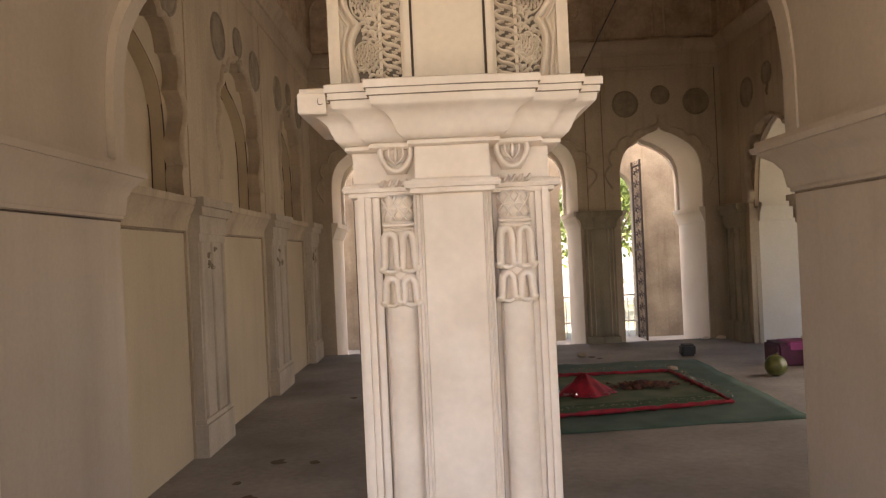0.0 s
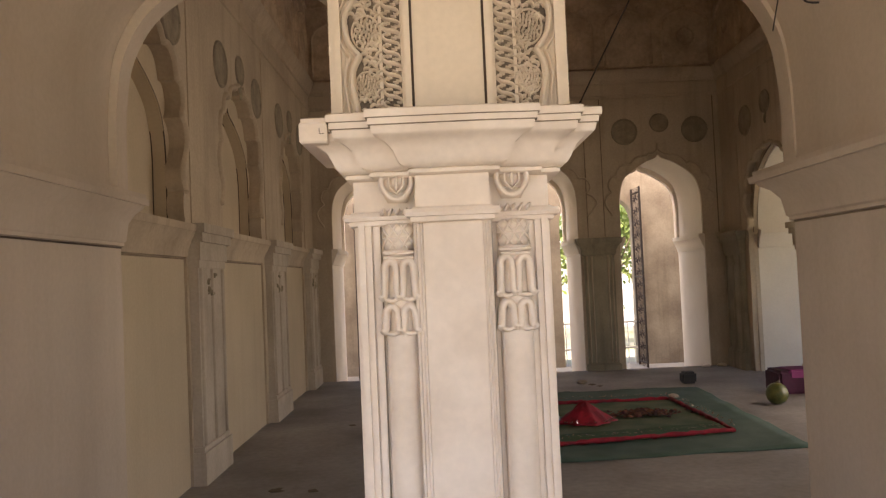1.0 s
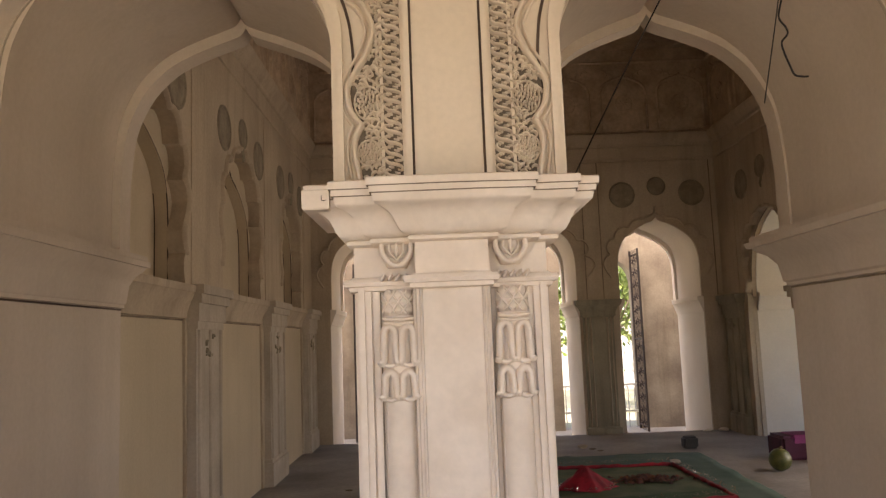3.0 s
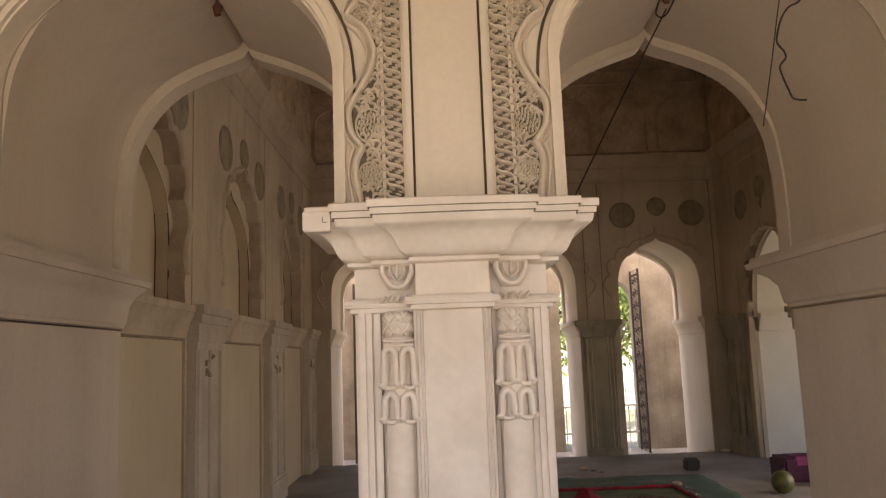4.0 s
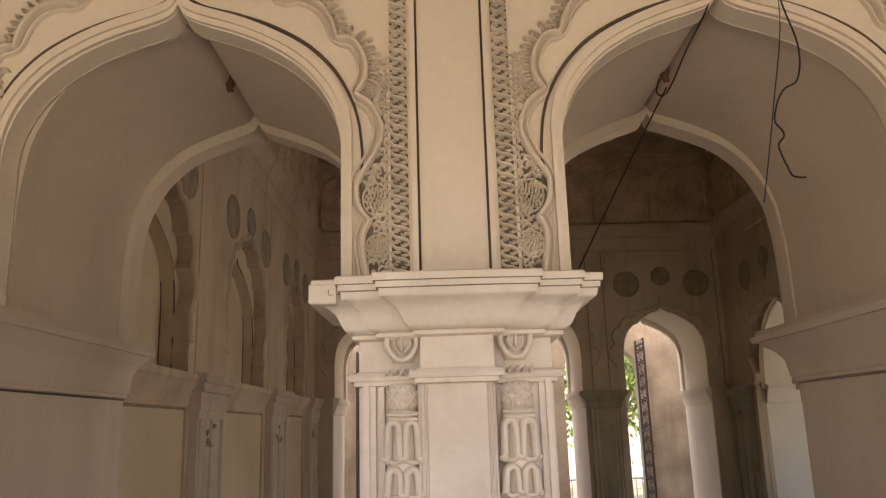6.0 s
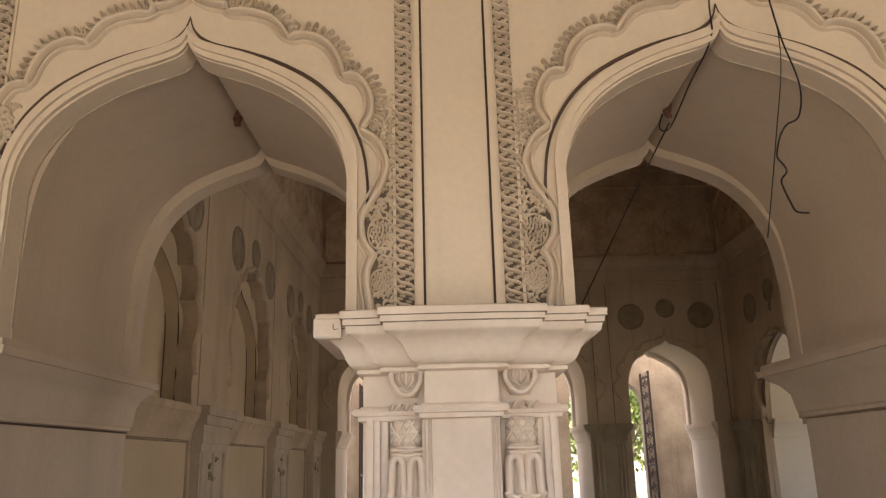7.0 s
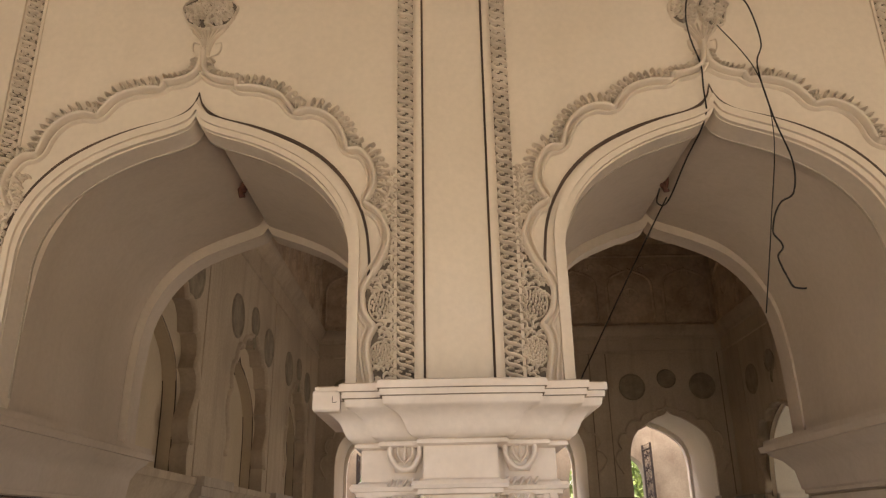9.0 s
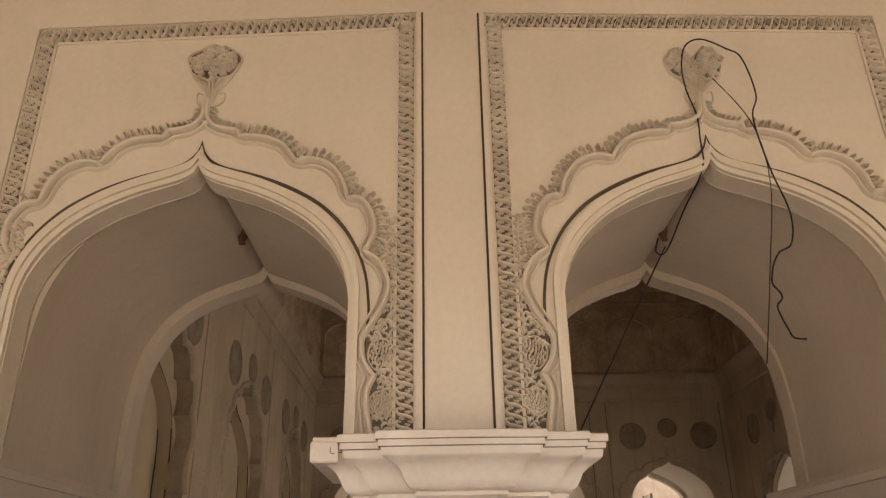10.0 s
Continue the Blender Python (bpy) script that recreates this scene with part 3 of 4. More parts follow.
def dress_arch(centre, x0, x1, wide, droop):
    """Archivolt, scalloped moulding, leaf fringe, foliage and frame of one arch."""
    ornament = wall_front
    # archivolt in two steps, and the dark joint beyond it
    steps = ((0.650, 1.164, EDGE, 0.672, 1.192, EDGE, -0.020), (0.670, 1.190, EDGE, 0.692, 1.228, EDGE, -0.034), (0.690, 1.226, EDGE, 0.724, 1.270, TIP, -0.007))
    for h0, r0, s0, h1, r1, s1, rise in steps:
        bm = bmesh.new()
        band(bm, even(arch(centre, h0 * wide, LOW, r0, s0, 6), 161), even(arch(centre, h1 * wide, LOW, r1, s1), 161), rise, 0.004, wallface)
        part("archivolt", bm, PLASTER, ornament, "plain stepped archivolt", smooth=True)
    bm = bmesh.new()
    inner_line, outer_line = arch(centre, 0.725 * wide, LOW, 1.272, TIP), arch(centre, 0.7345 * wide, LOW, 1.289, TIP)
    upper = [i for i, p in enumerate(inner_line) if p[1] > 2.45]
    band(bm, [inner_line[i] for i in upper], [outer_line[i] for i in upper], -0.009, 0.003, wallface)
    part("joint", bm, CRACK, ornament, "dark joint round the archivolt", smooth=True)
    for side in (-1, 1):
        line = mirrored([(u * wide, v) for u, v in LOBES], centre, side)
        bm = bmesh.new()
        stroke(bm, line, 0.024, 0.044, wallface, False)
        part("scalloped_moulding", bm, PLASTER, ornament, smooth="all")
        bm = bmesh.new()
        run, inner = even(line[4:], 150), []
        for i, (u, v) in enumerate(run):
            (p, q), (g, h) = run[max(i - 2, 0)], run[min(i + 2, len(run) - 1)]
            k = math.hypot(g - p, h - q) or 1.0
            nu, nv = (h - q) / k * side, -(g - p) / k * side
            inner.append((u + nu * 0.027, v + nv * 0.027))
        smooth_line = [tuple(sum(inner[min(max(i + d, 0), len(inner) - 1)][j] for d in (-2, -1, 0, 1, 2)) / 5 for j in (0, 1)) for i in range(len(inner))]
        stroke(bm, smooth_line, 0.014, 0.024, wallface, False)
        part("inner_moulding", bm, PLASTER, ornament, smooth="all")
        # leaf fringe on the outer edge
        bm = bmesh.new()
        travelled, due = 0.0, 0.0
        fine = even(line[2:], 160)
        for (a, b), (c, d) in zip(fine, fine[1:]):
            g = math.hypot(c - a, d - b)
            travelled += g
            if b < 2.83 or g < 1e-6:
                continue
            if travelled < due:
                continue
            due = travelled + random.uniform(0.0215, 0.0245)
            nu, nv = -(d - b) / g * side, (c - a) / g * side
            h = random.uniform(0.042, 0.052) * (0.62 if b > 3.425 else 1.0)
            u, v = c + nu * 0.012, d + nv * 0.012
            tu, tv = (c - a) / g, (d - b) / g
            flame = [(-0.008, 0.0), (-0.009, 0.35), (-0.003, 0.75), (0.006, 1.0), (0.009, 0.78), (0.004, 0.60)]
            stroke(bm, spline([(u + tu * p + nu * h * q, v + tv * p + nv * h * q) for p, q in flame], 3), 0.0075, 0.026, wallface)
            stroke(bm, [(u + tu * 0.004, v + tv * 0.004), (u + tu * 0.003 + nu * h * 0.2, v + tv * 0.003 + nv * h * 0.2), (u + tu * 0.005 + nu * h * 0.42, v + tv * 0.005 + nv * h * 0.42)], 0.006, 0.018, wallface)
        part("leaf_fringe", bm, STUCCO, ornament, smooth="all")
        # foliage between the scallops and the frame
        edge = x1 - 0.115 if side > 0 else x0 + 0.115
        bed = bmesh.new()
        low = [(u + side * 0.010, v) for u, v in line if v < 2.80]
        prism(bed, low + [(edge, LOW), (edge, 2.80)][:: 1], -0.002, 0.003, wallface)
        # dark colour holds both grime and the shade between leaves
        part("foliage_ground", bed, GRIME_SHADE, ornament, "ground of the foliage, darkened for grime and shade")
        bm = bmesh.new()
        bounds = sorted((v, abs(u - centre)) for u, v in line if v < 2.84)
        reach = abs(edge - centre)
        head = 0.781 * wide
        for z in np.arange(LOW + 0.01, 3.02, 0.021):
            inside = float(np.interp(z, [b[0] for b in bounds], [b[1] for b in bounds])) + 0.024
            if z > 2.84:
                inside = reach - 0.05
            for k in range(max(1, int((reach - inside) / 0.016))):
                u = random.uniform(inside, max(inside + 0.005, reach - 0.008))
                if math.hypot((u - head) / 0.046, (z - 2.445) / 0.058) < 0.95 or math.hypot((u - head) / 0.04, (z - 2.255) / 0.046) < 0.95:
                    continue
                curl(bm, centre + side * u, z + random.uniform(-0.012, 0.012), random.uniform(0.016, 0.027), random.uniform(0.6, 2.6), wallface, 0.0135, 0.023, random.choice((-1, 1)))
        rosette(bm, centre + side * head, 2.445, 0.043, 0.056)
        rosette(bm, centre + side * head, 2.255, 0.036, 0.044)
        for z in np.arange(2.18, 3.02, 0.034):
            curl(bm, edge - side * 0.004, z, 0.026, math.pi / 2 + side * 0.9, wallface, 0.012, 0.026, side)
        part("foliage", bm, STUCCO, ornament, "modelled stucco foliage with two flower heads", smooth="all")
    # frame
    w = 0.066
    z0, z1 = 4.015 + droop[0], 4.015 + droop[1]
    scroll_band("scroll_border", x0 + 0.075, LOW, x0 + 0.075, z0, w, ornament)
    scroll_band("scroll_border", x0 + 0.042, z0, x1 - 0.042, z1, w * 0.98, ornament)
    scroll_band("scroll_border", x1 - 0.075, LOW, x1 - 0.075, z1, w, ornament)
    bm = bmesh.new()
    for a, b, d in ((x0 - 0.001, x0 + 0.008, z0), (x1 - 0.008, x1 + 0.001, z1)):
        box(bm, a, b, FRONT - 0.003, FRONT + 0.002, LOW, d + 0.053)
    part("joint", bm, CRACK, ornament, "black joint beside the frame")
    bm = bmesh.new()
    for a, b, d in ((x0 + 0.008, x0 + 0.030, z0), (x1 - 0.030, x1 - 0.008, z1)):
        box(bm, a, b, FRONT - 0.020, FRONT + 0.002, LOW, d + 0.060)
    prism(bm, [(x0 + 0.030, z0 + 0.041), (x1 - 0.030, z1 + 0.041), (x1 - 0.030, z1 + 0.060), (x0 + 0.030, z0 + 0.060)], -0.020, 0.002, wallface)
    part("frame_fillet", bm, PLASTER, ornament)


dress_arch(FACE[0], -1.850, -0.066, 1.0, (-0.055, 0.018))
dress_arch(FACE[1], 0.186, 2.040, 1.02, (0.010, -0.035))


def finial(x, z, lobes):
    """Stem and curled foliage head over an arch's point."""
    bm = bmesh.new()
    for s in (-1, 1):
        stroke(bm, spline([(x + s * 0.012, z), (x + s * 0.010, z + 0.06), (x + s * 0.030, z + 0.12), (x + s * 0.07, z + 0.16)], 5), 0.016, 0.016, wallface)
        stroke(bm, spline([(x + s * 0.015, z + 0.03), (x + s * 0.055, z + 0.05), (x + s * 0.06, z + 0.10), (x + s * 0.035, z + 0.095)], 4), 0.008, 0.010, wallface)
        for k in range(4):
            w = 0.012 + 0.022 * k
            stroke(bm, spline([(x + s * 0.005, z - 0.02), (x + s * 0.006 * (k + 1) * 0.6, z + 0.08), (x + s * w * 0.6, z + 0.14), (x + s * w * 1.1, z + 0.185)], 4), 0.010, 0.020, wallface)
    part("finial_stem", bm, STUCCO, wall_front, smooth="all")
    ground, bm = bmesh.new(), bmesh.new()
    for cx, cz, rx, rz in lobes:
        ring = [(x + cx + rx * math.cos(a) * (1 + 0.06 * math.sin(5 * a)), z + cz + rz * math.sin(a) * (1 + 0.05 * math.cos(7 * a))) for a in (2 * math.pi * k / 28 for k in range(28))]
        prism(ground, ring, -0.006, 0.002, wallface)
        stroke(bm, ring + ring[:1], 0.009, 0.020, wallface, False)
        for k in range(int(rx * rz * 17000)):
            a, r = random.uniform(0, 6.28), math.sqrt(random.random()) * 0.82
            curl(bm, x + cx + rx * r * math.cos(a), z + cz + rz * r * math.sin(a), random.uniform(0.014, 0.026), random.uniform(0, 6.28), wallface, 0.0095, 0.034, random.choice((-1, 1)))
    # same dark tone, shade between the curls included
    part("finial_ground", ground, GRIME_SHADE, wall_front)
    part("finial_head", bm, STUCCO, wall_front, "curled stucco foliage head", smooth="all")


finial(-1.002, 3.545, ((0.0, 0.262, 0.118, 0.092),))
finial(1.150, 3.520, ((-0.068, 0.255, 0.060, 0.078), (0.062, 0.250, 0.060, 0.088)))

# ---------------------------------------------------------------- hall shell
far = facing(FAR)
FAR_ARCHES = ((-1.01, 0.66), (1.21, 0.95), (3.43, 0.655))


def far_layer(name, material, grow, rise, shape, y0, y1, label):
    bm = bmesh.new()
    line = [(6.5, -0.24), (6.5, CROWN), (-3.5, CROWN), (-3.5, -0.24)]
    for c, h in FAR_ARCHES:
        line += [(c - h, -0.24), (c - h, 2.07), *arch(c, h - grow - 0.001, 2.08, rise * (1.0 if h < 0.8 else 1.12), shape), (c + h, 2.07), (c + h, -0.24)]
    prism(bm, line, y0, y1, facing(0.0))
    return tagged(part(name, bm, material, smooth=True), label, "wall", kind="structure")


wall_north = far_layer("wall_north", OLD, 0.02, 1.26, OGEE, FAR, FAR + 0.05, "weathered brown plaster far wall with three ogee arches")
far_layer("wall_north_core", PALE, 0.0, 1.30, OGEE, FAR + 0.05, FAR + 1.25, "limewashed deep reveals of the far arches")
far_layer("wall_north_outer", PALE, 0.05, 1.22, OGEE, FAR + 1.25, FAR + 1.36, "limewashed outer ring of the far arches")
FAR_IMPOST = [(1.83, 0.0), (1.835, 0.02), (1.87, 0.025), (1.93, 0.05), (2.0, 0.075), (2.01, 0.09), (2.075, 0.095), (2.078, 0.0)]
for c, h in FAR_ARCHES:
    for s in (-1, 1):
        path = [(c + s * h, FAR + 0.004), (c + s * h, FAR + 1.34)]
        bm = bmesh.new()
        moulding(bm, FAR_IMPOST, path if s < 0 else path[::-1])
        part("impost", bm, PALE, wall_north, "limewashed impost", smooth=True)
for x0, x1 in ((2.14, 2.72), (-0.30, 0.24)):
    bm = bmesh.new()
    stepped(bm, x0 + 0.06, x1 - 0.06, FAR - 0.06, FAR + 0.002, [(0.004, 0.03), (0.14, 0.03), (0.16, 0.0), (1.80, 0.0), (1.83, 0.03), (1.88, 0.03), (1.95, 0.06), (2.0, 0.11), (2.07, 0.12), (2.075, 0.0)])
    p = part("far_pilaster", bm, DIRTY, wall_north, "grimy stained pilaster", smooth=True)
    for dx in (0.10, 0.17, 0.42, 0.48):
        bm = bmesh.new()
        tube(bm, [(x0 + dx, FAR - 0.062, 0.17), (x0 + dx, FAR - 0.062, 1.80)], 0.012, 6)
        part("pilaster_bead", bm, OLD, p, smooth="all")
for x in (2.29, 2.55, 4.33 - 0.02, 2.20 - 2.36, 2.20 - 2.1):
    bm = bmesh.new()
    box(bm, x - 0.008, x + 0.008, FAR - 0.004, FAR + 0.002, 2.09, 4.25)
    part("thin_line", bm, LINE, wall_north, "thin dark line")


def medallion(bm, u, v, r, put):
    """Round plaster medallion: a rim and a domed, carved middle."""
    ring = [(u + r * math.cos(a), v + r * math.sin(a)) for a in (2 * math.pi * k / 24 for k in range(25))]
    stroke(bm, ring, r * 0.18, 0.018, put, False)
    for k in range(8):
        a = 2 * math.pi * k / 8
        stroke(bm, spline([(u, v), (u + r * 0.4 * math.cos(a + 0.2), v + r * 0.4 * math.sin(a + 0.2)), (u + r * 0.75 * math.cos(a), v + r * 0.75 * math.sin(a))], 3), r * 0.22, 0.007, put)


def roundels(parent, middle, gap, z, r, put, material):
    for du, dz, k in ((-gap, 0, 1.0), (0, 0.12, 0.72), (gap, 0, 1.0)):
        disc, bm = bmesh.new(), bmesh.new()
        prism(disc, [(middle + du + r * k * math.cos(a), z + dz + r * k * math.sin(a)) for a in (2 * math.pi * i / 24 for i in range(24))], -0.006, 0.004, put)
        medallion(bm, middle + du, z + dz, r * k, put)
        m = part("medallion", disc, material, parent, "dark carved plaster medallion")
        part("medallion_relief", bm, material, m, smooth="all")


for c, h in FAR_ARCHES:
    roundels(wall_north, c + 0.04, 0.545, 3.70, 0.19, far, MEDAL)
    for side in (-1, 1):
        bm = bmesh.new()
        stroke(bm, mirrored([(u * h / 0.62, v - 0.10) for u, v in LOBES if v > 2.5], c, side), 0.035, 0.03, far, False)
        part("scalloped_moulding", bm, OLD, wall_north, smooth="all")

# cornice round the hall
CORNICE = [(4.22, 0.0), (4.225, 0.02), (4.26, 0.025), (4.27, 0.005), (4.45, 0.005), (4.46, 0.03), (4.50, 0.04), (4.56, 0.09), (4.60, 0.11), (4.64, 0.12), (4.642, 0.0)]
bm = bmesh.new()
moulding(bm, CORNICE, [(WEST, BACK + 0.002), (WEST, FAR), (EAST, FAR), (EAST, BACK + 0.002)])
tagged(part("trim", bm, OLD), "weathered plaster cornice under the hall ceiling", "cornice", kind="structure")
bm = bmesh.new()
box(bm, -3.5, 6.5, BACK, FAR + 1.36, CROWN, CROWN + 0.25)
under = lambda u, v, d: (u, v, CROWN + d)
for i in range(5):
    for j in range(6):
        x, y = WEST + 0.65 + i * 1.26, BACK + 0.65 + j * 1.30
        stroke(bm, [(x + 0.45 * math.cos(a) * (1 + 0.15 * math.cos(4 * a)), y + 0.48 * math.sin(a) * (1 + 0.15 * math.cos(4 * a))) for a in (2 * math.pi * k / 20 for k in range(21))], 0.05, 0.016, under, False)
tagged(part("ceiling_hall", bm, CEILING), "brown hall ceiling with moulded stucco pattern", "ceiling", kind="structure")


# high frieze of blind arches between the cornice and the ceiling
def frieze(name, put, u0, u1, count):
    bm = bmesh.new()
    prism(bm, [(u0, 4.644), (u1, 4.644), (u1, CROWN - 0.003), (u0, CROWN - 0.003)], -0.012, 0.002, put)
    band_thing = tagged(part(name, bm, CEILING), "brown stucco frieze with a row of blind arches", "frieze", kind="structure")
    step = (u1 - u0) / count
    for k in range(count):
        c = u0 + (k + 0.5) * step
        bm = bmesh.new()
        stroke(bm, [(c - 0.40 * step, 4.74), *arch(c, 0.40 * step, 5.10, 0.52, OGEE, 3), (c + 0.40 * step, 4.74)], 0.050, 0.030, lambda u, v, d: put(u, v, d - 0.010), False)
        for s in (-1, 1):
            for m in range(3):
                curl(bm, c + s * (0.10 + 0.09 * m), 5.52 + 0.05 * m, 0.10, 1.57 + s * 0.5, lambda u, v, d: put(u, v, d - 0.010), 0.035, 0.022, s)
        part("blind_arch", bm, CEILING, band_thing, smooth="all")
        disc = bmesh.new()
        medallion(disc, c, 5.16, 0.13, lambda u, v, d: put(u, v, d - 0.010))
        part("boss", disc, CEILING, band_thing, smooth="all")
    bm = bmesh.new()
    for z in (4.70, 5.84):
        stroke(bm, [(u0, z), (u1, z)], 0.05, 0.035, lambda u, v, d: put(u, v, d - 0.010), False)
    part("fillet", bm, CEILING, band_thing)


frieze("frieze_north", far, WEST, EAST, 7)
frieze("frieze_west", facing_east(WEST), BACK + 0.02, FAR - 0.02, 8)
frieze("frieze_east", facing_west(EAST), BACK + 0.02, FAR - 0.02, 8)
bm = bmesh.new()
box(bm, -3.5, 6.5, BACK - 0.4, BACK, 4.952, CROWN + 0.25)
tagged(part("wall_hall_south", bm, OLD), "plain weathered plaster over the arcade inside the hall", "wall", kind="structure")


# side walls with blind niches
def side_wall(name, put, plane, bays, s, label, panel, deep):
    """Wall with pilasters; each bay is a lobed niche, with a panel behind it. s: +1 if it looks towards +x."""
    bm = bmesh.new()
    line = [(FAR + 0.0, 0.0), (FAR, CROWN), (BACK, CROWN), (BACK, 0.0)]
    for c, h in bays:
        side = [(u / 0.768 * h, v - 0.30 if deep else 2.03 + (v - LOW) * 1.118) for u, v in LOBES if v < 3.47]
        feet = [(h, 0.0)]
        shape = [(c - u, v) for u, v in reversed(side + feet)] + [(c + u, v) for u, v in side + feet]
        line += shape
    d1, d2 = (0.07, 0.13) if deep else (0.13, 0.24)
    prism(bm, line, 0.0, d1, put)
    wall = tagged(part(name, bm, OLD, smooth=True), label, "wall", kind="structure")
    bm = bmesh.new()
    line = [(FAR, 0.0), (FAR, CROWN), (BACK, CROWN), (BACK, 0.0)]
    for c, h in bays:
        line += [(c - h + 0.02, 0.0), (c - h + 0.02, 1.99), *arch(c, h - 0.03, 2.0, 1.36, OGEE), (c + h - 0.02, 1.99), (c + h - 0.02, 0.0)]
    if deep:
        line = line[:4]
        for c, h in bays:
            line += [(c - h + 0.02, 0.0), (c - h + 0.02, 1.99), *arch(c, h - 0.05, 2.0, 1.19, ROUND), (c + h - 0.02, 1.99), (c + h - 0.02, 0.0)]
    prism(bm, line, d1, d2, put)
    part("niche_step", bm, OLD if deep else panel, wall, smooth=True)
    bm = bmesh.new()
    if deep:
        line = [(FAR, 0.0), (FAR, CROWN), (BACK, CROWN), (BACK, 0.0)]
        for c, h in bays:
            line += [(c - h + 0.02, 0.0), (c - h + 0.02, 1.99), *arch(c, h - 0.06, 2.0, 1.17, ROUND), (c + h - 0.02, 1.99), (c + h - 0.02, 0.0)]
        prism(bm, line, 0.13, deep, put)
        part("deep_reveal", bm, panel, wall, "limewashed deep reveal", smooth=True)
    else:
        box(bm, *sorted((put(0, 0, d2)[0], put(0, 0, 0.45)[0])), BACK, FAR, 0.0, CROWN)
        part("niche_panel", bm, panel, wall, "ochre limewashed panel")
    for c, h in bays:
        if deep:
            bm = bmesh.new()
            band(bm, arch(c, h - 0.051, 2.02, 1.167, ROUND), arch(c, h - 0.029, 2.02, 1.183, ROUND), 0.066, 0.074, put)
            part("thin_line", bm, LINE, wall, "thin dark line", smooth=True)
        else:
            # dark strips that paint the shaded joints along the two edges of the pointed recess
            for a, b in ((d1 - 0.002, d1 + 0.007), (d2 - 0.008, d2 + 0.002)):
                bm = bmesh.new()
                band(bm, even(arch(c, h - 0.034, 2.034, 1.323, OGEE), 81), even(arch(c, h - 0.028, 2.034, 1.33, OGEE), 81), a, b, put)
                part("thin_line", bm, CRACK, wall, "thin dark strip painting the shaded joint of the recess", smooth=True)
            bm = bmesh.new()
            box(bm, *sorted((put(0, 0, 0.022)[0], put(0, 0, d2 + 0.02)[0])), c - h - 0.01, c + h + 0.01, 0.0, 2.03)
            part("lower_panel", bm, panel, wall, "ochre limewashed panel under the niche")
        bm = bmesh.new()
        p = put(0, 0, 0.132 if deep else 0.024)[0]
        run = [(p, c + h - 0.02), (p + 0.7, c + h - 0.02)] if deep else [(p, c - h), (p, c + h)]
        moulding(bm, [(1.80, 0.0), (1.805, 0.03), (1.85, 0.035), (1.90, 0.05), (1.95, 0.085), (1.99, 0.10), (2.0, 0.115), (2.05, 0.12), (2.053, 0.0)], run)
        part("impost", bm, PALE if deep else OLD, wall, smooth=True)
        if not deep:
            bm = bmesh.new()
            band(bm, [(c - h + 0.01, 1.786), (c + h - 0.01, 1.786)], [(c - h + 0.01, 1.798), (c + h - 0.01, 1.798)], 0.016, 0.024, put)
            part("thin_line", bm, LINE, wall, "thin dark line")
        for side in (-1, 1):
            bm = bmesh.new()
            stroke(bm, [(c + side * (u / 0.768 * h + 0.02), v - 0.28 if deep else 2.05 + (v - LOW) * 1.118) for u, v in LOBES if v < 3.47 and v > 2.33], 0.055, 0.03, put, False)
            part("scalloped_moulding", bm, OLD, wall, "stained scalloped moulding", smooth="all")
        roundels(wall, c, 0.68, 3.61, 0.20, put, MEDAL)
        bm = bmesh.new()
        stroke(bm, spline([(c, 3.44), (c + 0.02, 3.50), (c - 0.02, 3.56), (c, 3.62)], 4), 0.05, 0.025, put)
        part("finial_stem", bm, DIRTY, wall, smooth="all")
    return wall


west = side_wall("wall_hall_west", facing_east(WEST), WEST, ((5.05, 0.92), (7.72, 0.77), (10.25, 0.69)), 1, "weathered plaster hall wall with three blind ogee niches", PANEL, 0)
# the two nearer openings are unseen, added to light the hall
east = side_wall("wall_hall_east", facing_west(EAST), EAST, ((5.05, 0.82), (7.72, 0.85), (10.18, 0.80)), -1, "weathered plaster hall wall with three deep ogee openings, two added unseen", PALE, 1.0)


def wall_pilaster(wall, plane, s, y0, y1, material):
    """Slim stepped pilaster with base, capital and two beads."""
    bm = bmesh.new()
    xs = sorted((plane - s * 0.02, plane + s * 0.07))
    for z0, z1, o in ((0.004, 0.30, 0.03), (0.30, 0.34, 0.015), (0.34, 1.72, 0.0), (1.72, 1.78, 0.015), (1.78, 1.92, 0.03), (1.92, 1.99, 0.06), (1.99, 2.06, 0.085)):
        box(bm, xs[0] - (o if s < 0 else 0), xs[1] + (o if s > 0 else 0), y0 - o, y1 + o, z0, z1)
    p = part("side_pilaster", bm, material, wall, "dusty grey pilaster with a moulded capital")
    bm = bmesh.new()
    xs = sorted((plane - s * 0.01, plane + s * 0.15))
    box(bm, *xs, y0 - 0.07, y1 + 0.07, 0.003, 0.035)
    part("plinth", bm, PALE, p, "chipped pale plinth slab")
    for y in (y0 + 0.05, (y0 + y1) / 2, y1 - 0.05):
        bm = bmesh.new()
        tube(bm, [(plane + s * 0.07, y, 0.345), (plane + s * 0.07, y, 1.715)], 0.02, 8)
        part("pilaster_bead", bm, material, p, smooth="all")
    bm = bmesh.new()
    xs = sorted((plane - s * 0.004, plane + s * 0.010))
    box(bm, xs[0], xs[1], y0 + 0.08, y1 - 0.08, 2.065, 4.20)
    part("upper_strip", bm, OLD, p)
    bm = bmesh.new()
    for k in range(6):
        curl(bm, (y0 + y1) / 2 + random.uniform(-0.1, 0.1), 1.60 + random.uniform(-0.08, 0.08), 0.05, random.uniform(0, 6.28), facing_east(plane + s * 0.07) if s > 0 else facing_west(plane + s * 0.07), 0.02, 0.02)
    part("pilaster_ornament", bm, DIRTY, p, smooth="all")


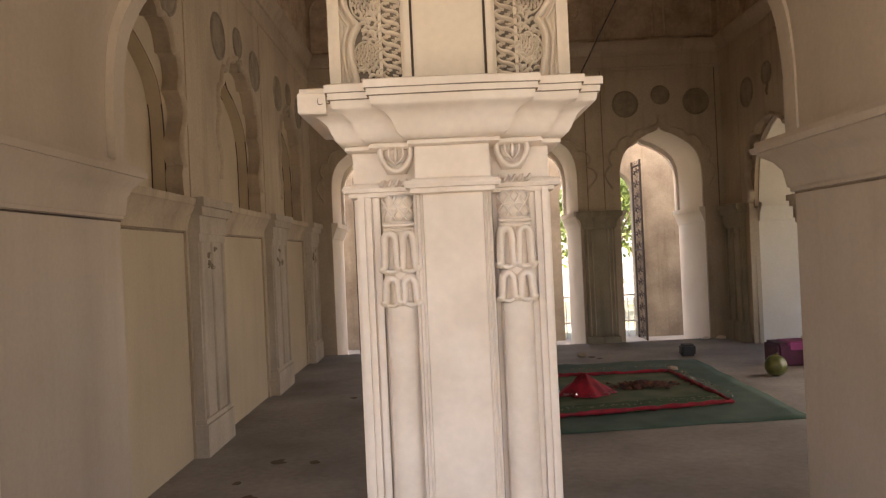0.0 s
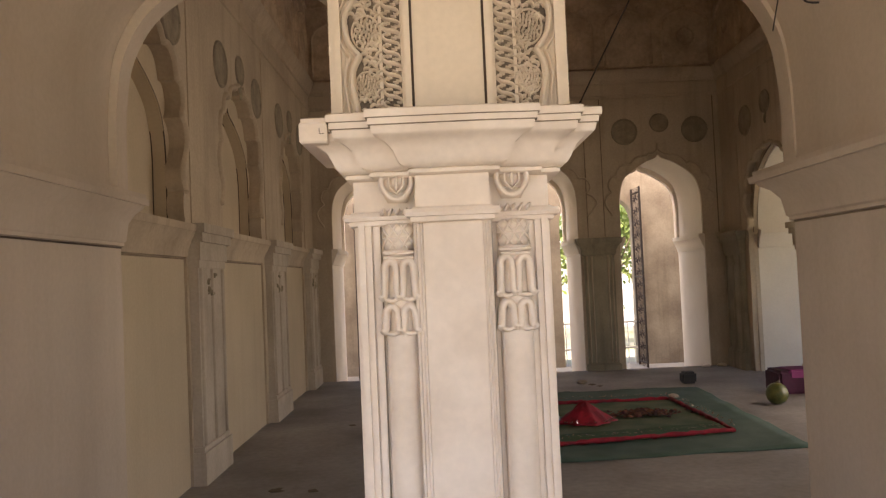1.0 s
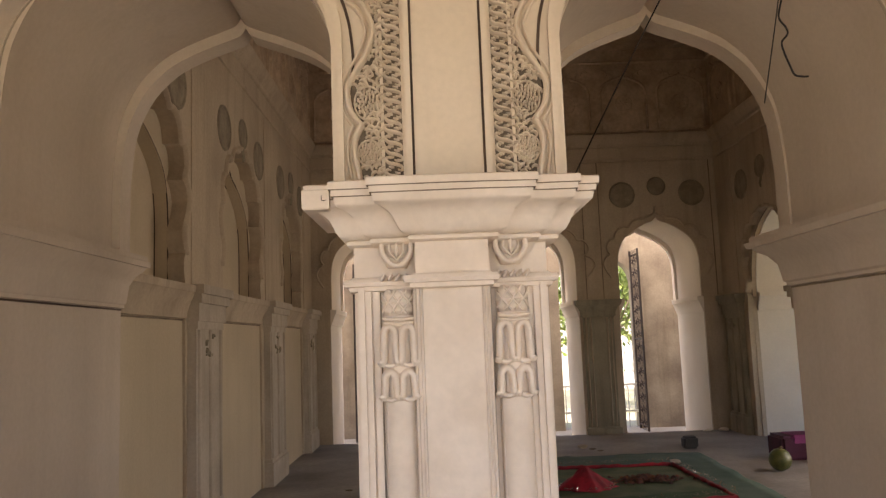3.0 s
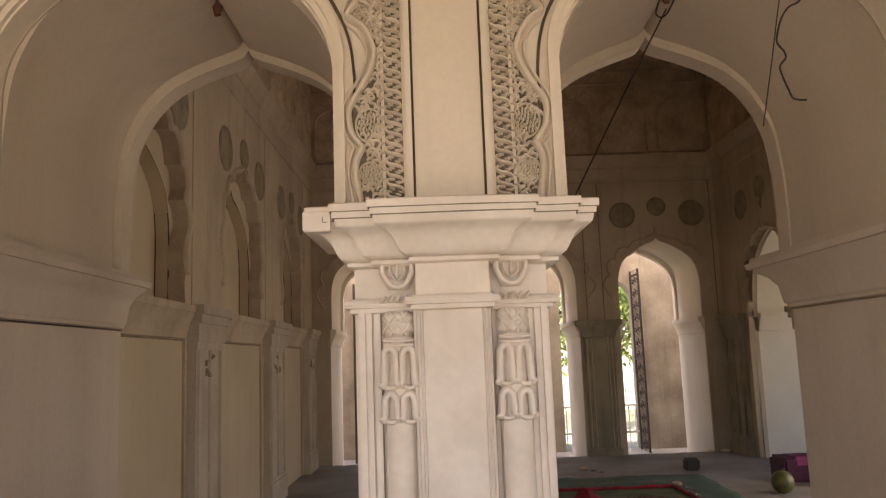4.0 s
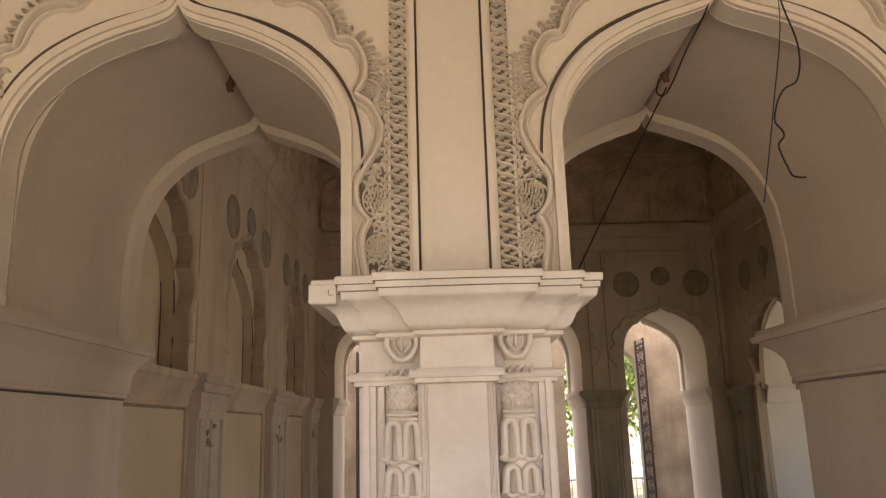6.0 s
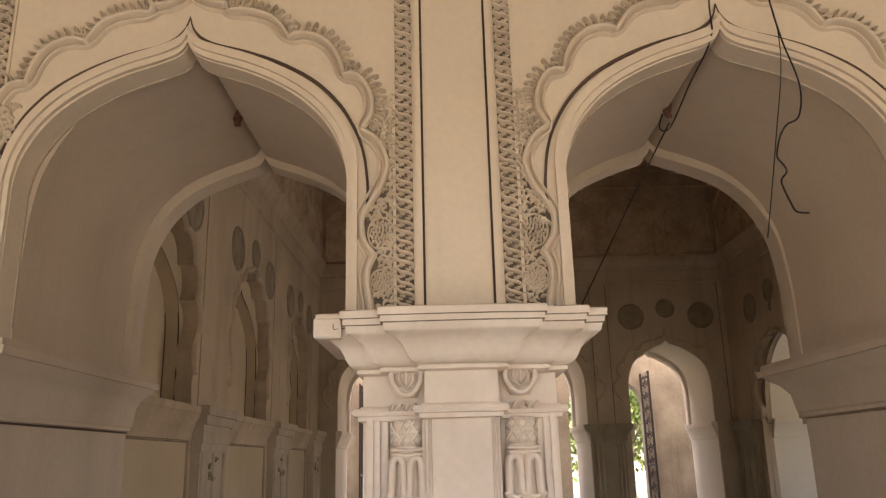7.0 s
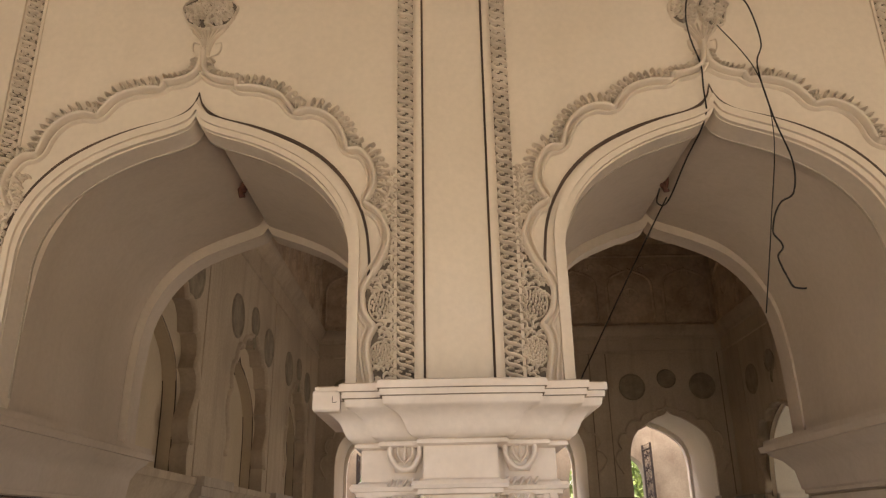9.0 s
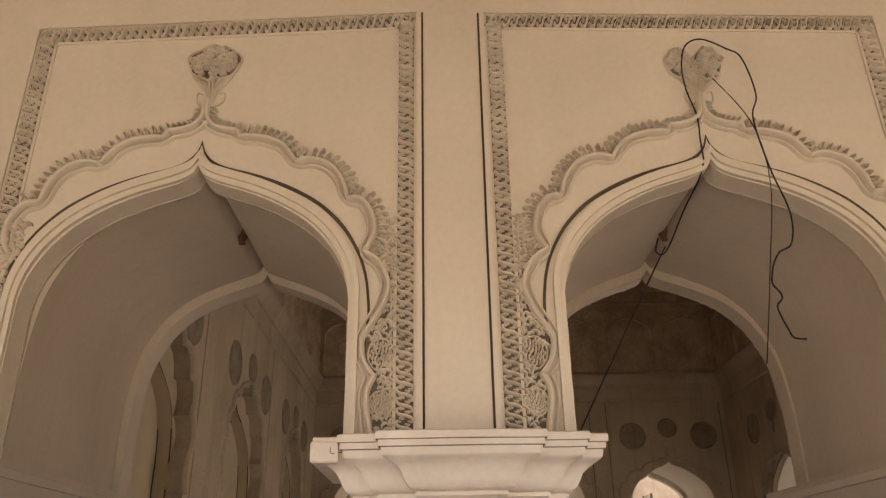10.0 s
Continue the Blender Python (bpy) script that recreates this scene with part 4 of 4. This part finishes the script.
for y0, y1 in ((5.95, 6.68), (8.66, 9.36), (11.12, 11.70)):
    wall_pilaster(west, WEST, 1, y0 + (0.05 if y0 < 6 else -0.08), y1, DUSTY)
    wall_pilaster(east, EAST, -1, y0, y1, OLD if y0 < 11 else DIRTY)

# ---------------------------------------------------------------- outer verandah beyond the hall
OUT = 14.75
bm = bmesh.new()
prism(bm, [(8.0, -0.24), (8.0, 4.9), (-6.0, 4.9), (-6.0, -0.24)] + [p for c, h in ((-1.01, 0.6), (1.0, 0.75), (3.02, 0.72)) for p in ((c - h, -0.24), *arch(c, h, 2.0, 1.15), (c + h, -0.24))], OUT, OUT + 0.35, facing(0.0))
outer = tagged(part("wall_outer", bm, STAINED, smooth=True), "stained ochre outer wall with pointed openings", "wall", kind="structure")
# unseen roof and lintel, added to cut sky light on the side reveals
bm = bmesh.new()
box(bm, 5.42, 8.0, BACK, FAR, 3.9, 4.1)
box(bm, 7.7, 8.0, BACK, FAR, 2.7, 3.9)
tagged(part("side_shade", bm, OLD), "plain plaster roof and lintel, added unseen to shade the side openings", "ceiling", kind="structure")


# added above the far arcade, out of view, to keep sun off the yard
bm = bmesh.new()
box(bm, -3.5, 6.5, FAR + 0.2, FAR + 1.36, CROWN + 0.25, 8.2)
tagged(part("wall_sun_stop", bm, OLD), "plain plastered block over the far arcade, added unseen to stop the sun", "wall", kind="structure")


def gate_leaf(x, y, z0, z1, width):
    """Open iron gate leaf of bars and scrolls."""
    g = tagged(new("iron_gate"), "rusty iron gate leaf standing open in the outer arch", "gate")
    bm = bmesh.new()
    for a in (0.0, width):
        box(bm, x - 0.014 + a * 0.02, x + 0.014 + a * 0.02, y - a - 0.02, y - a + 0.02, z0, z1)
    part("gate_frame", bm, IRON, g)
    for z in (z0 + 0.08, (z0 + z1) / 2, z1 - 0.1):
        bm = bmesh.new()
        tube(bm, [(x, y, z), (x + width * 0.02, y - width, z)], 0.018, 6)
        part("rail", bm, IRON, g)
    for k in range(1, 7):
        a = width * k / 7
        bm = bmesh.new()
        tube(bm, [(x + a * 0.02, y - a, z0), (x + a * 0.02, y - a, z1)], 0.0045, 6)
        part("bar", bm, IRON, g)
    side = lambda u, v, d: (x + u * 0.02 + d, y - u, v)
    for k in range(int((z1 - z0) / 0.23)):
        z = z0 + 0.14 + k * 0.23
        for u, hand in ((width * 0.25, 1), (width * 0.5, -1), (width * 0.75, 1)):
            for turn in (0.6, 3.7):
                bm = bmesh.new()
                curl(bm, u, z, 0.085, turn, side, 0.022, 0.012, hand)
                part("scroll", bm, IRON, g, smooth="all")
    return g


gate_leaf(3.70, OUT - 0.05, -0.236, 3.1, 0.55)
gate_leaf(-1.575, OUT - 0.05, -0.236, 3.0, 0.5)
for c, h in ((1.0, 0.75), (3.02, 0.72), (-1.01, 0.6)):
    f = tagged(new("iron_railing"), "low white-painted iron railing across the outer arch", "railing", group="railings of the outer arches")
    for z in (0.05, 0.55):
        bm = bmesh.new()
        box(bm, c - h + 0.002, c + h - 0.002, OUT + 0.16, OUT + 0.19, z, z + 0.035)
        part("rail", bm, MASONRY, f)
    n = 12
    for k in range(n):
        x = c - h + (k + 0.5) * 2 * h / n
        bm = bmesh.new()
        tube(bm, [(x, OUT + 0.175, -0.24), (x, OUT + 0.175, 0.56)], 0.010, 6)
        part("bar", bm, MASONRY, f)


def tree(x, y, height, spread, seed):
    """Tapered trunk, limbs and a crown of many leaves."""
    rnd = random.Random(seed)
    t = tagged(new("tree"), "broad sunlit tree with yellow-green leaves in the yard", "tree", group="trees of the yard")
    t.location = (x, y, -0.5)
    bm = bmesh.new()
    tube(bm, [(0, 0, 0), (0.05, 0.02, height * 0.25), (0.0, 0.08, height * 0.55)], [0.22, 0.17, 0.10], 9)
    tips = []
    for k in range(9):
        a = 6.28 * k / 9 + rnd.uniform(-0.3, 0.3)
        z = height * rnd.uniform(0.25, 0.5)
        tip = (spread * 0.7 * math.cos(a), spread * 0.7 * math.sin(a), z + height * rnd.uniform(0.1, 0.35))
        tube(bm, [(0.02, 0.04, z), (tip[0] * 0.5, tip[1] * 0.5, (z + tip[2]) / 2 + 0.1), tip], [0.07, 0.045, 0.02], 6)
        tips.append(tip)
    part("trunk", bm, BARK, t, smooth="all")
    verts, faces = [], []
    for tip in tips + [(0, 0, height * 0.75), (0.5, -0.5, height * 0.65), (-0.4, -0.6, height * 0.4)]:
        for k in range(170):
            d = Vector((rnd.gauss(0, 1), rnd.gauss(0, 1), rnd.gauss(0, 0.8))) * spread * 0.26
            p = Vector(tip) + d
            a = Vector((rnd.gauss(0, 1), rnd.gauss(0, 1), rnd.gauss(0, 1))).normalized() * rnd.uniform(0.07, 0.13)
            b = a.cross(Vector((rnd.gauss(0, 1), rnd.gauss(0, 1), rnd.gauss(0, 1)))).normalized() * 0.05
            i = len(verts)
            verts += [p - a, p + b, p + a, p - b]
            faces.append((i, i + 1, i + 2, i + 3))
    me = bpy.data.meshes.new("crown")
    me.from_pydata(verts, [], faces)
    me.materials.append(LEAF)
    new("crown", me).parent = t


for i, (x, y, h, w) in enumerate(((4.5, 21.0, 5.0, 2.0), (6.4, 25.0, 6.0, 2.4), (2.2, 24.0, 5.5, 2.2), (-1.5, 23.0, 5.0, 2.0), (9.5, 27.0, 6.5, 2.6))):
    tree(x, y, h, w, 10 + i)
bm = bmesh.new()
box(bm, -14, 24, 29.0, 29.4, -0.5, 4.6)
tagged(part("boundary_wall", bm, MASONRY), "high sunlit whitewashed wall across the yard", "boundary wall")

# ---------------------------------------------------------------- things on the hall floor


def cloth(name, corners, z, material, label, category, waves=0.006, n=28, thick=0.006):
    """A thin sheet lying over four floor corners, with soft folds and an uneven edge."""
    bm = bmesh.new()
    grid = []
    a, b, c, d = [Vector((*p, 0)) for p in corners]
    for i in range(n + 1):
        row = []
        for j in range(n + 1):
            u, v = i / n, j / n
            p = (a * (1 - u) + b * u) * (1 - v) + (d * (1 - u) + c * u) * v
            k = noise.noise(p * 1.7 + Vector((3, 1, z * 40)))
            edge = 0.05 if i in (0, n) or j in (0, n) else 0.0
            p += Vector((noise.noise(p * 2.3), noise.noise(p * 2.1 + Vector((5, 5, 0))), 0)) * edge
            row.append(bm.verts.new((p.x, p.y, z + thick + waves * (0.6 + k) + max(0, waves * 2.5 * noise.noise(p * 5 + Vector((9, 0, 0)))))))
        grid.append(row)
    for i in range(n):
        for j in range(n):
            bm.faces.new((grid[i][j], grid[i + 1][j], grid[i + 1][j + 1], grid[i][j + 1]))
    ret = bmesh.ops.extrude_face_region(bm, geom=list(bm.faces))
    for v in ret["geom"]:
        if isinstance(v, bmesh.types.BMVert):
            v.co.z = z + 0.001
    return tagged(part(name, bm, material, smooth="all"), label, category)


cloth("ground_cloth", ((-0.2, 6.12), (2.98, 6.36), (3.14, 9.75), (-0.2, 9.7)), 0.0, GREEN, "faded dark green cloth spread on the concrete floor", "cloth", 0.010)
mat_thing = cloth("floor_mat", ((0.15, 6.58), (2.54, 6.98), (2.50, 8.75), (0.15, 8.75)), 0.022, GRASSY, "worn olive green mat with red tinsel border", "mat", 0.006)
bm = bmesh.new()
strip = [[bm.verts.new((0.16 + 2.36 * k / 30, 6.62 + 0.39 * k / 30 + d + 0.02 * noise.noise(Vector((k * 0.4, d * 9, 0))), 0.047 + 0.006 * noise.noise(Vector((k * 0.7, d * 5, 3))))) for k in range(31)] for d in (0.0, 0.14, 0.30)]
for r, q in zip(strip, strip[1:]):
    for k in range(30):
        bm.faces.new((r[k], r[k + 1], q[k + 1], q[k]))
part("green_edge", bm, MOSS, mat_thing, "dark green cloth edge", smooth="all")
corners = ((0.15, 6.56), (2.56, 6.96), (2.52, 8.77), (0.15, 8.77))
for (a, b), (c, d) in zip(corners, corners[1:]):
    bm = bmesh.new()
    g = math.hypot(c - a, d - b)
    n = int(g / 0.05)
    tube(bm, [(a + (c - a) * k / n + random.uniform(-0.012, 0.012), b + (d - b) * k / n + random.uniform(-0.012, 0.012), 0.040 + random.uniform(0, 0.010)) for k in range(n + 1)], [random.uniform(0.014, 0.026) for k in range(n + 1)], 7)
    edge = part("border", bm, RED, mat_thing, "crumpled red satin border", smooth="all")
    bm = bmesh.new()
    for k in range(int(g * 70)):
        t = random.random()
        p = Vector((a + (c - a) * t + random.uniform(-0.04, 0.04), b + (d - b) * t + random.uniform(-0.04, 0.04), 0.09 + random.uniform(0, 0.02)))
        q = Vector((random.uniform(-1, 1), random.uniform(-1, 1), random.uniform(-0.5, 0.5))).normalized() * 0.011
        r = q.cross(Vector((0, 0, 1))).normalized() * 0.006
        bm.faces.new([bm.verts.new(v) for v in (p - q, p + r, p + q, p - r)])
    tagged(part("tinsel", bm, TINSEL, edge, "glinting silver tinsel"), kind="stuff")


def tent(x, y, w, h):
    """Small draped cloth peak with tinsel along its hem."""
    bm = bmesh.new()
    n, rings = 40, []
    for k in range(9):
        t = k / 8
        rings.append([bm.verts.new((x + w * (0.03 + t ** 0.9) * math.cos(a) * (1 + 0.10 * t * math.cos(9 * a) + 0.09 * t * math.sin(4 * a + 1)), y + w * 0.8 * (0.03 + t ** 0.9) * math.sin(a) * (1 + 0.10 * t * math.cos(9 * a) + 0.09 * t * math.sin(4 * a + 1)), 0.04 + h * (1 - t) ** 1.1 * (1 + 0.16 * noise.noise(Vector((3 * math.cos(a), 3 * math.sin(a), 4 * t)))))) for a in (2 * math.pi * i / n for i in range(n))])
    for p, q in zip(rings, rings[1:]):
        for i in range(n):
            bm.faces.new((p[i], p[(i + 1) % n], q[(i + 1) % n], q[i]))
    bm.faces.new(rings[0])
    bm.faces.new(rings[-1])
    t = tagged(part("draped_cloth", bm, RED, smooth="all"), "crumpled red cloth heaped to a peak on the mat", "cloth")
    bm = bmesh.new()
    for k in range(130):
        a = random.uniform(0, 6.28)
        p = Vector((x + w * math.cos(a), y + w * 0.8 * math.sin(a), 0.06 + random.uniform(0, 0.02)))
        q = Vector((random.uniform(-1, 1), random.uniform(-1, 1), random.uniform(-0.5, 0.5))).normalized() * 0.018
        r = q.cross(Vector((0, 0, 1))).normalized() * 0.007
        bm.faces.new([bm.verts.new(v) for v in (p - q, p + r, p + q, p - r)])
    tagged(part("tinsel", bm, TINSEL, t, "silver tinsel hem"), kind="stuff")


tent(1.36, 7.66, 0.27, 0.20)
bm = bmesh.new()
for k in range(330):
    a, r = random.uniform(0, 6.28), abs(random.gauss(0, 0.55))
    x, y = 1.98 + 0.40 * r * math.cos(a) + 0.05 * math.sin(5 * a), 7.90 + 0.22 * r * math.sin(a)
    s = random.uniform(0.012, 0.034)
    z = 0.040 + max(0, 1 - r) * 0.05 * random.random()
    ring = [bm.verts.new((x + s * math.cos(b), y + s * math.sin(b), z + random.uniform(0, 0.012))) for b in (2 * math.pi * i / 6 for i in range(6))]
    top = bm.verts.new((x + random.uniform(-0.01, 0.01), y, z + s * 0.9))
    for i in range(6):
        bm.faces.new((ring[i], ring[(i + 1) % 6], top))
tagged(part("petal_heap", bm, PETAL), "low heap of dried dark red and orange petals on the mat", "petals", kind="stuff")


def stone(x, y, w, d, h):
    bm = bmesh.new()
    box(bm, x - w / 2, x + w / 2, y - d / 2, y + d / 2, 0.0, h)
    bmesh.ops.bevel(bm, geom=bm.edges[:], offset=0.025, segments=2, affect="EDGES")
    for v in bm.verts:
        v.co += Vector((noise.noise(v.co * 9), noise.noise(v.co * 8 + Vector((3, 0, 0))), 0)) * 0.015 + Vector((0.05 * v.co.z, 0, 0))
    return part("stone_block", bm, DARK, smooth=True)


tagged(stone(3.17, 10.15, 0.19, 0.18, 0.15), "small charcoal stone block on the floor by the cloth", "stone")


def gourd(x, y, r):
    bm = bmesh.new()
    n, rings = 24, []
    for k in range(1, 14):
        a = math.pi * k / 14
        rings.append([bm.verts.new((x + r * math.sin(a) * math.cos(b) * (1 + 0.035 * math.cos(8 * b)), y + r * math.sin(a) * math.sin(b) * (1 + 0.035 * math.cos(8 * b)), r * 0.98 - r * 0.98 * math.cos(a) * 1.0)) for b in (2 * math.pi * i / n for i in range(n))])
    for p, q in zip(rings, rings[1:]):
        for i in range(n):
            bm.faces.new((p[i], p[(i + 1) % n], q[(i + 1) % n], q[i]))
    bm.faces.new(rings[0])
    bm.faces.new(rings[-1])
    g = tagged(part("gourd", bm, GOURD, smooth="all"), "round yellow-green ribbed gourd on the bare floor", "gourd")
    bm = bmesh.new()
    tube(bm, [(x, y, 1.93 * r), (x + 0.01, y, 1.99 * r), (x + 0.03, y - 0.01, 2.1 * r)], [0.018, 0.012, 0.014], 7)
    part("stem", bm, BARK, g, "dry brown stem", smooth="all")


gourd(3.56, 8.36, 0.118)


def bundle(x, y):
    """Low cloth-covered chest with a magenta cloth folded over it."""
    bm = bmesh.new()
    box(bm, x, x + 0.42, y, y + 0.42, 0.0, 0.27)
    bmesh.ops.bevel(bm, geom=bm.edges[:], offset=0.03, segments=3, affect="EDGES")
    c = tagged(part("covered_chest", bm, PURPLE, smooth=True), "low chest under maroon cloth near the hall wall", "chest")
    bm = bmesh.new()
    box(bm, x + 0.12, x + 0.425, y - 0.012, y + 0.36, 0.17, 0.282)
    bmesh.ops.bevel(bm, geom=bm.edges[:], offset=0.02, segments=2, affect="EDGES")
    part("folded_cloth", bm, PINK, c, "folded magenta cloth", smooth=True)


bundle(3.84, 8.92)

# rubble along the wall foot and on the floor
for x, y, s in ((1.85, 10.5, 0.07), (1.95, 10.35, 0.05), (2.02, 10.2, 0.04), (4.18, 11.7, 0.07), (3.95, 11.72, 0.06), (-1.28, 5.75, 0.054), (-1.0, 5.7, 0.035), (-0.95, 9.6, 0.05), (-0.62, 10.4, 0.04), (-1.0, 8.2, 0.035), (-1.45, 5.25, 0.03), (-1.3, 4.9, 0.05), (-0.7, 7.6, 0.04), (2.62, 8.95, 0.06)):
    bm = bmesh.new()
    bmesh.ops.create_icosphere(bm, subdivisions=2, radius=s)
    for v in bm.verts:
        v.co *= 1 + (0.35 if s > 0.055 else 0.9) * noise.noise(v.co * (14 if s > 0.055 else 30) + Vector((x, y, 0)))
        v.co.z = max(0, (v.co.z * 0.45 + s * 0.3) * (0.35 if s < 0.055 else 1.0))
        v.co += Vector((x, y, 0.022 if (x, y) == (2.62, 8.95) else 0))
    if s < 0.055:
        tagged(part("dry_leaf", bm, BARK), "dark dry leaf scrap lying on the floor", "leaf", group="leaf scraps on the floor")
    else:
        tagged(part("rubble", bm, PALE if x > 3 else STAINED), "broken lump of old plaster on the floor", "rubble", group="rubble on the floor")

# all of these lie on the raised floor of the hall
for ob in list(scene.objects):
    if ob.get("category") in ("cloth", "mat", "petals", "stone", "gourd", "chest", "leaf", "rubble") and not ob.parent:
        ob.location.z += RAISED

# ---------------------------------------------------------------- cables


def cable(points, radius, label):
    bm = bmesh.new()
    tube(bm, spline(points, 8), radius, 6)
    return tagged(part("cable", bm, WIRE, smooth="all"), label, "cable", group="loose cables at the arch")


cable([(1.106, 2.725, 3.255), (1.110, 2.735, 3.36), (1.118, 2.745, 3.48), (1.09, 2.745, 3.62), (1.085, 2.74, 3.74), (1.115, 2.735, 3.85), (1.19, 2.73, 3.882), (1.29, 2.72, 3.82), (1.345, 2.71, 3.76), (1.37, 2.70, 3.56), (1.336, 2.70, 3.44), (1.352, 2.68, 3.19), (1.385, 2.66, 2.975), (1.366, 2.66, 2.842), (1.315, 2.665, 2.805), (1.288, 2.67, 2.765), (1.270, 2.67, 2.715), (1.264, 2.67, 2.675), (1.286, 2.67, 2.640), (1.289, 2.67, 2.615), (1.266, 2.67, 2.585), (1.272, 2.67, 2.545), (1.284, 2.665, 2.500), (1.296, 2.66, 2.462), (1.315, 2.65, 2.450), (1.336, 2.64, 2.446)], 0.0036, "black loose cable looping over the arch ornament")
cable([(1.215, 2.745, 3.68), (1.335, 2.72, 3.43), (1.352, 2.70, 3.13), (1.278, 2.70, 2.74), (1.198, 2.70, 2.372)], 0.0023, "thin black wire hanging from the arch ornament")
cable([(1.112, 2.74, 3.26), (1.10, 2.80, 3.20), (1.09, 3.0, 3.16), (1.07, 3.2, 3.08), (1.045, 3.25, 3.05), (1.03, 3.3, 3.09), (1.045, 3.28, 3.15)], 0.0038, "black cable slung along the arch soffit")
cable([(1.085, 3.32, 3.12), (0.96, 3.62, 2.86), (0.70, 4.30, 2.285)], 0.0038, "black cable stretched from the soffit to the pillar")


def hook(x, y, z):
    """Rusted stub and ring in the soffit."""
    h = tagged(new("soffit_hook"), "rusted iron hook stub hanging from the arch soffit", "hook", group="hooks in the soffits")
    bm = bmesh.new()
    tube(bm, [(x, y, z + 0.08), (x + 0.003, y - 0.004, z), (x, y - 0.008, z - 0.03)], [0.024, 0.020, 0.014], 8)
    part("stub", bm, RUST, h, smooth="all")
    bm = bmesh.new()
    tube(bm, [(x + 0.004, y, z + 0.03), (x - 0.012, y - 0.012, z - 0.02), (x - 0.004, y - 0.02, z - 0.055), (x + 0.012, y - 0.012, z - 0.05)], [0.017, 0.016, 0.013, 0.008], 7)
    part("crook", bm, RUST, h, smooth="all")


hook(-0.985, 3.45, 3.27)
hook(1.125, 3.45, 3.26)
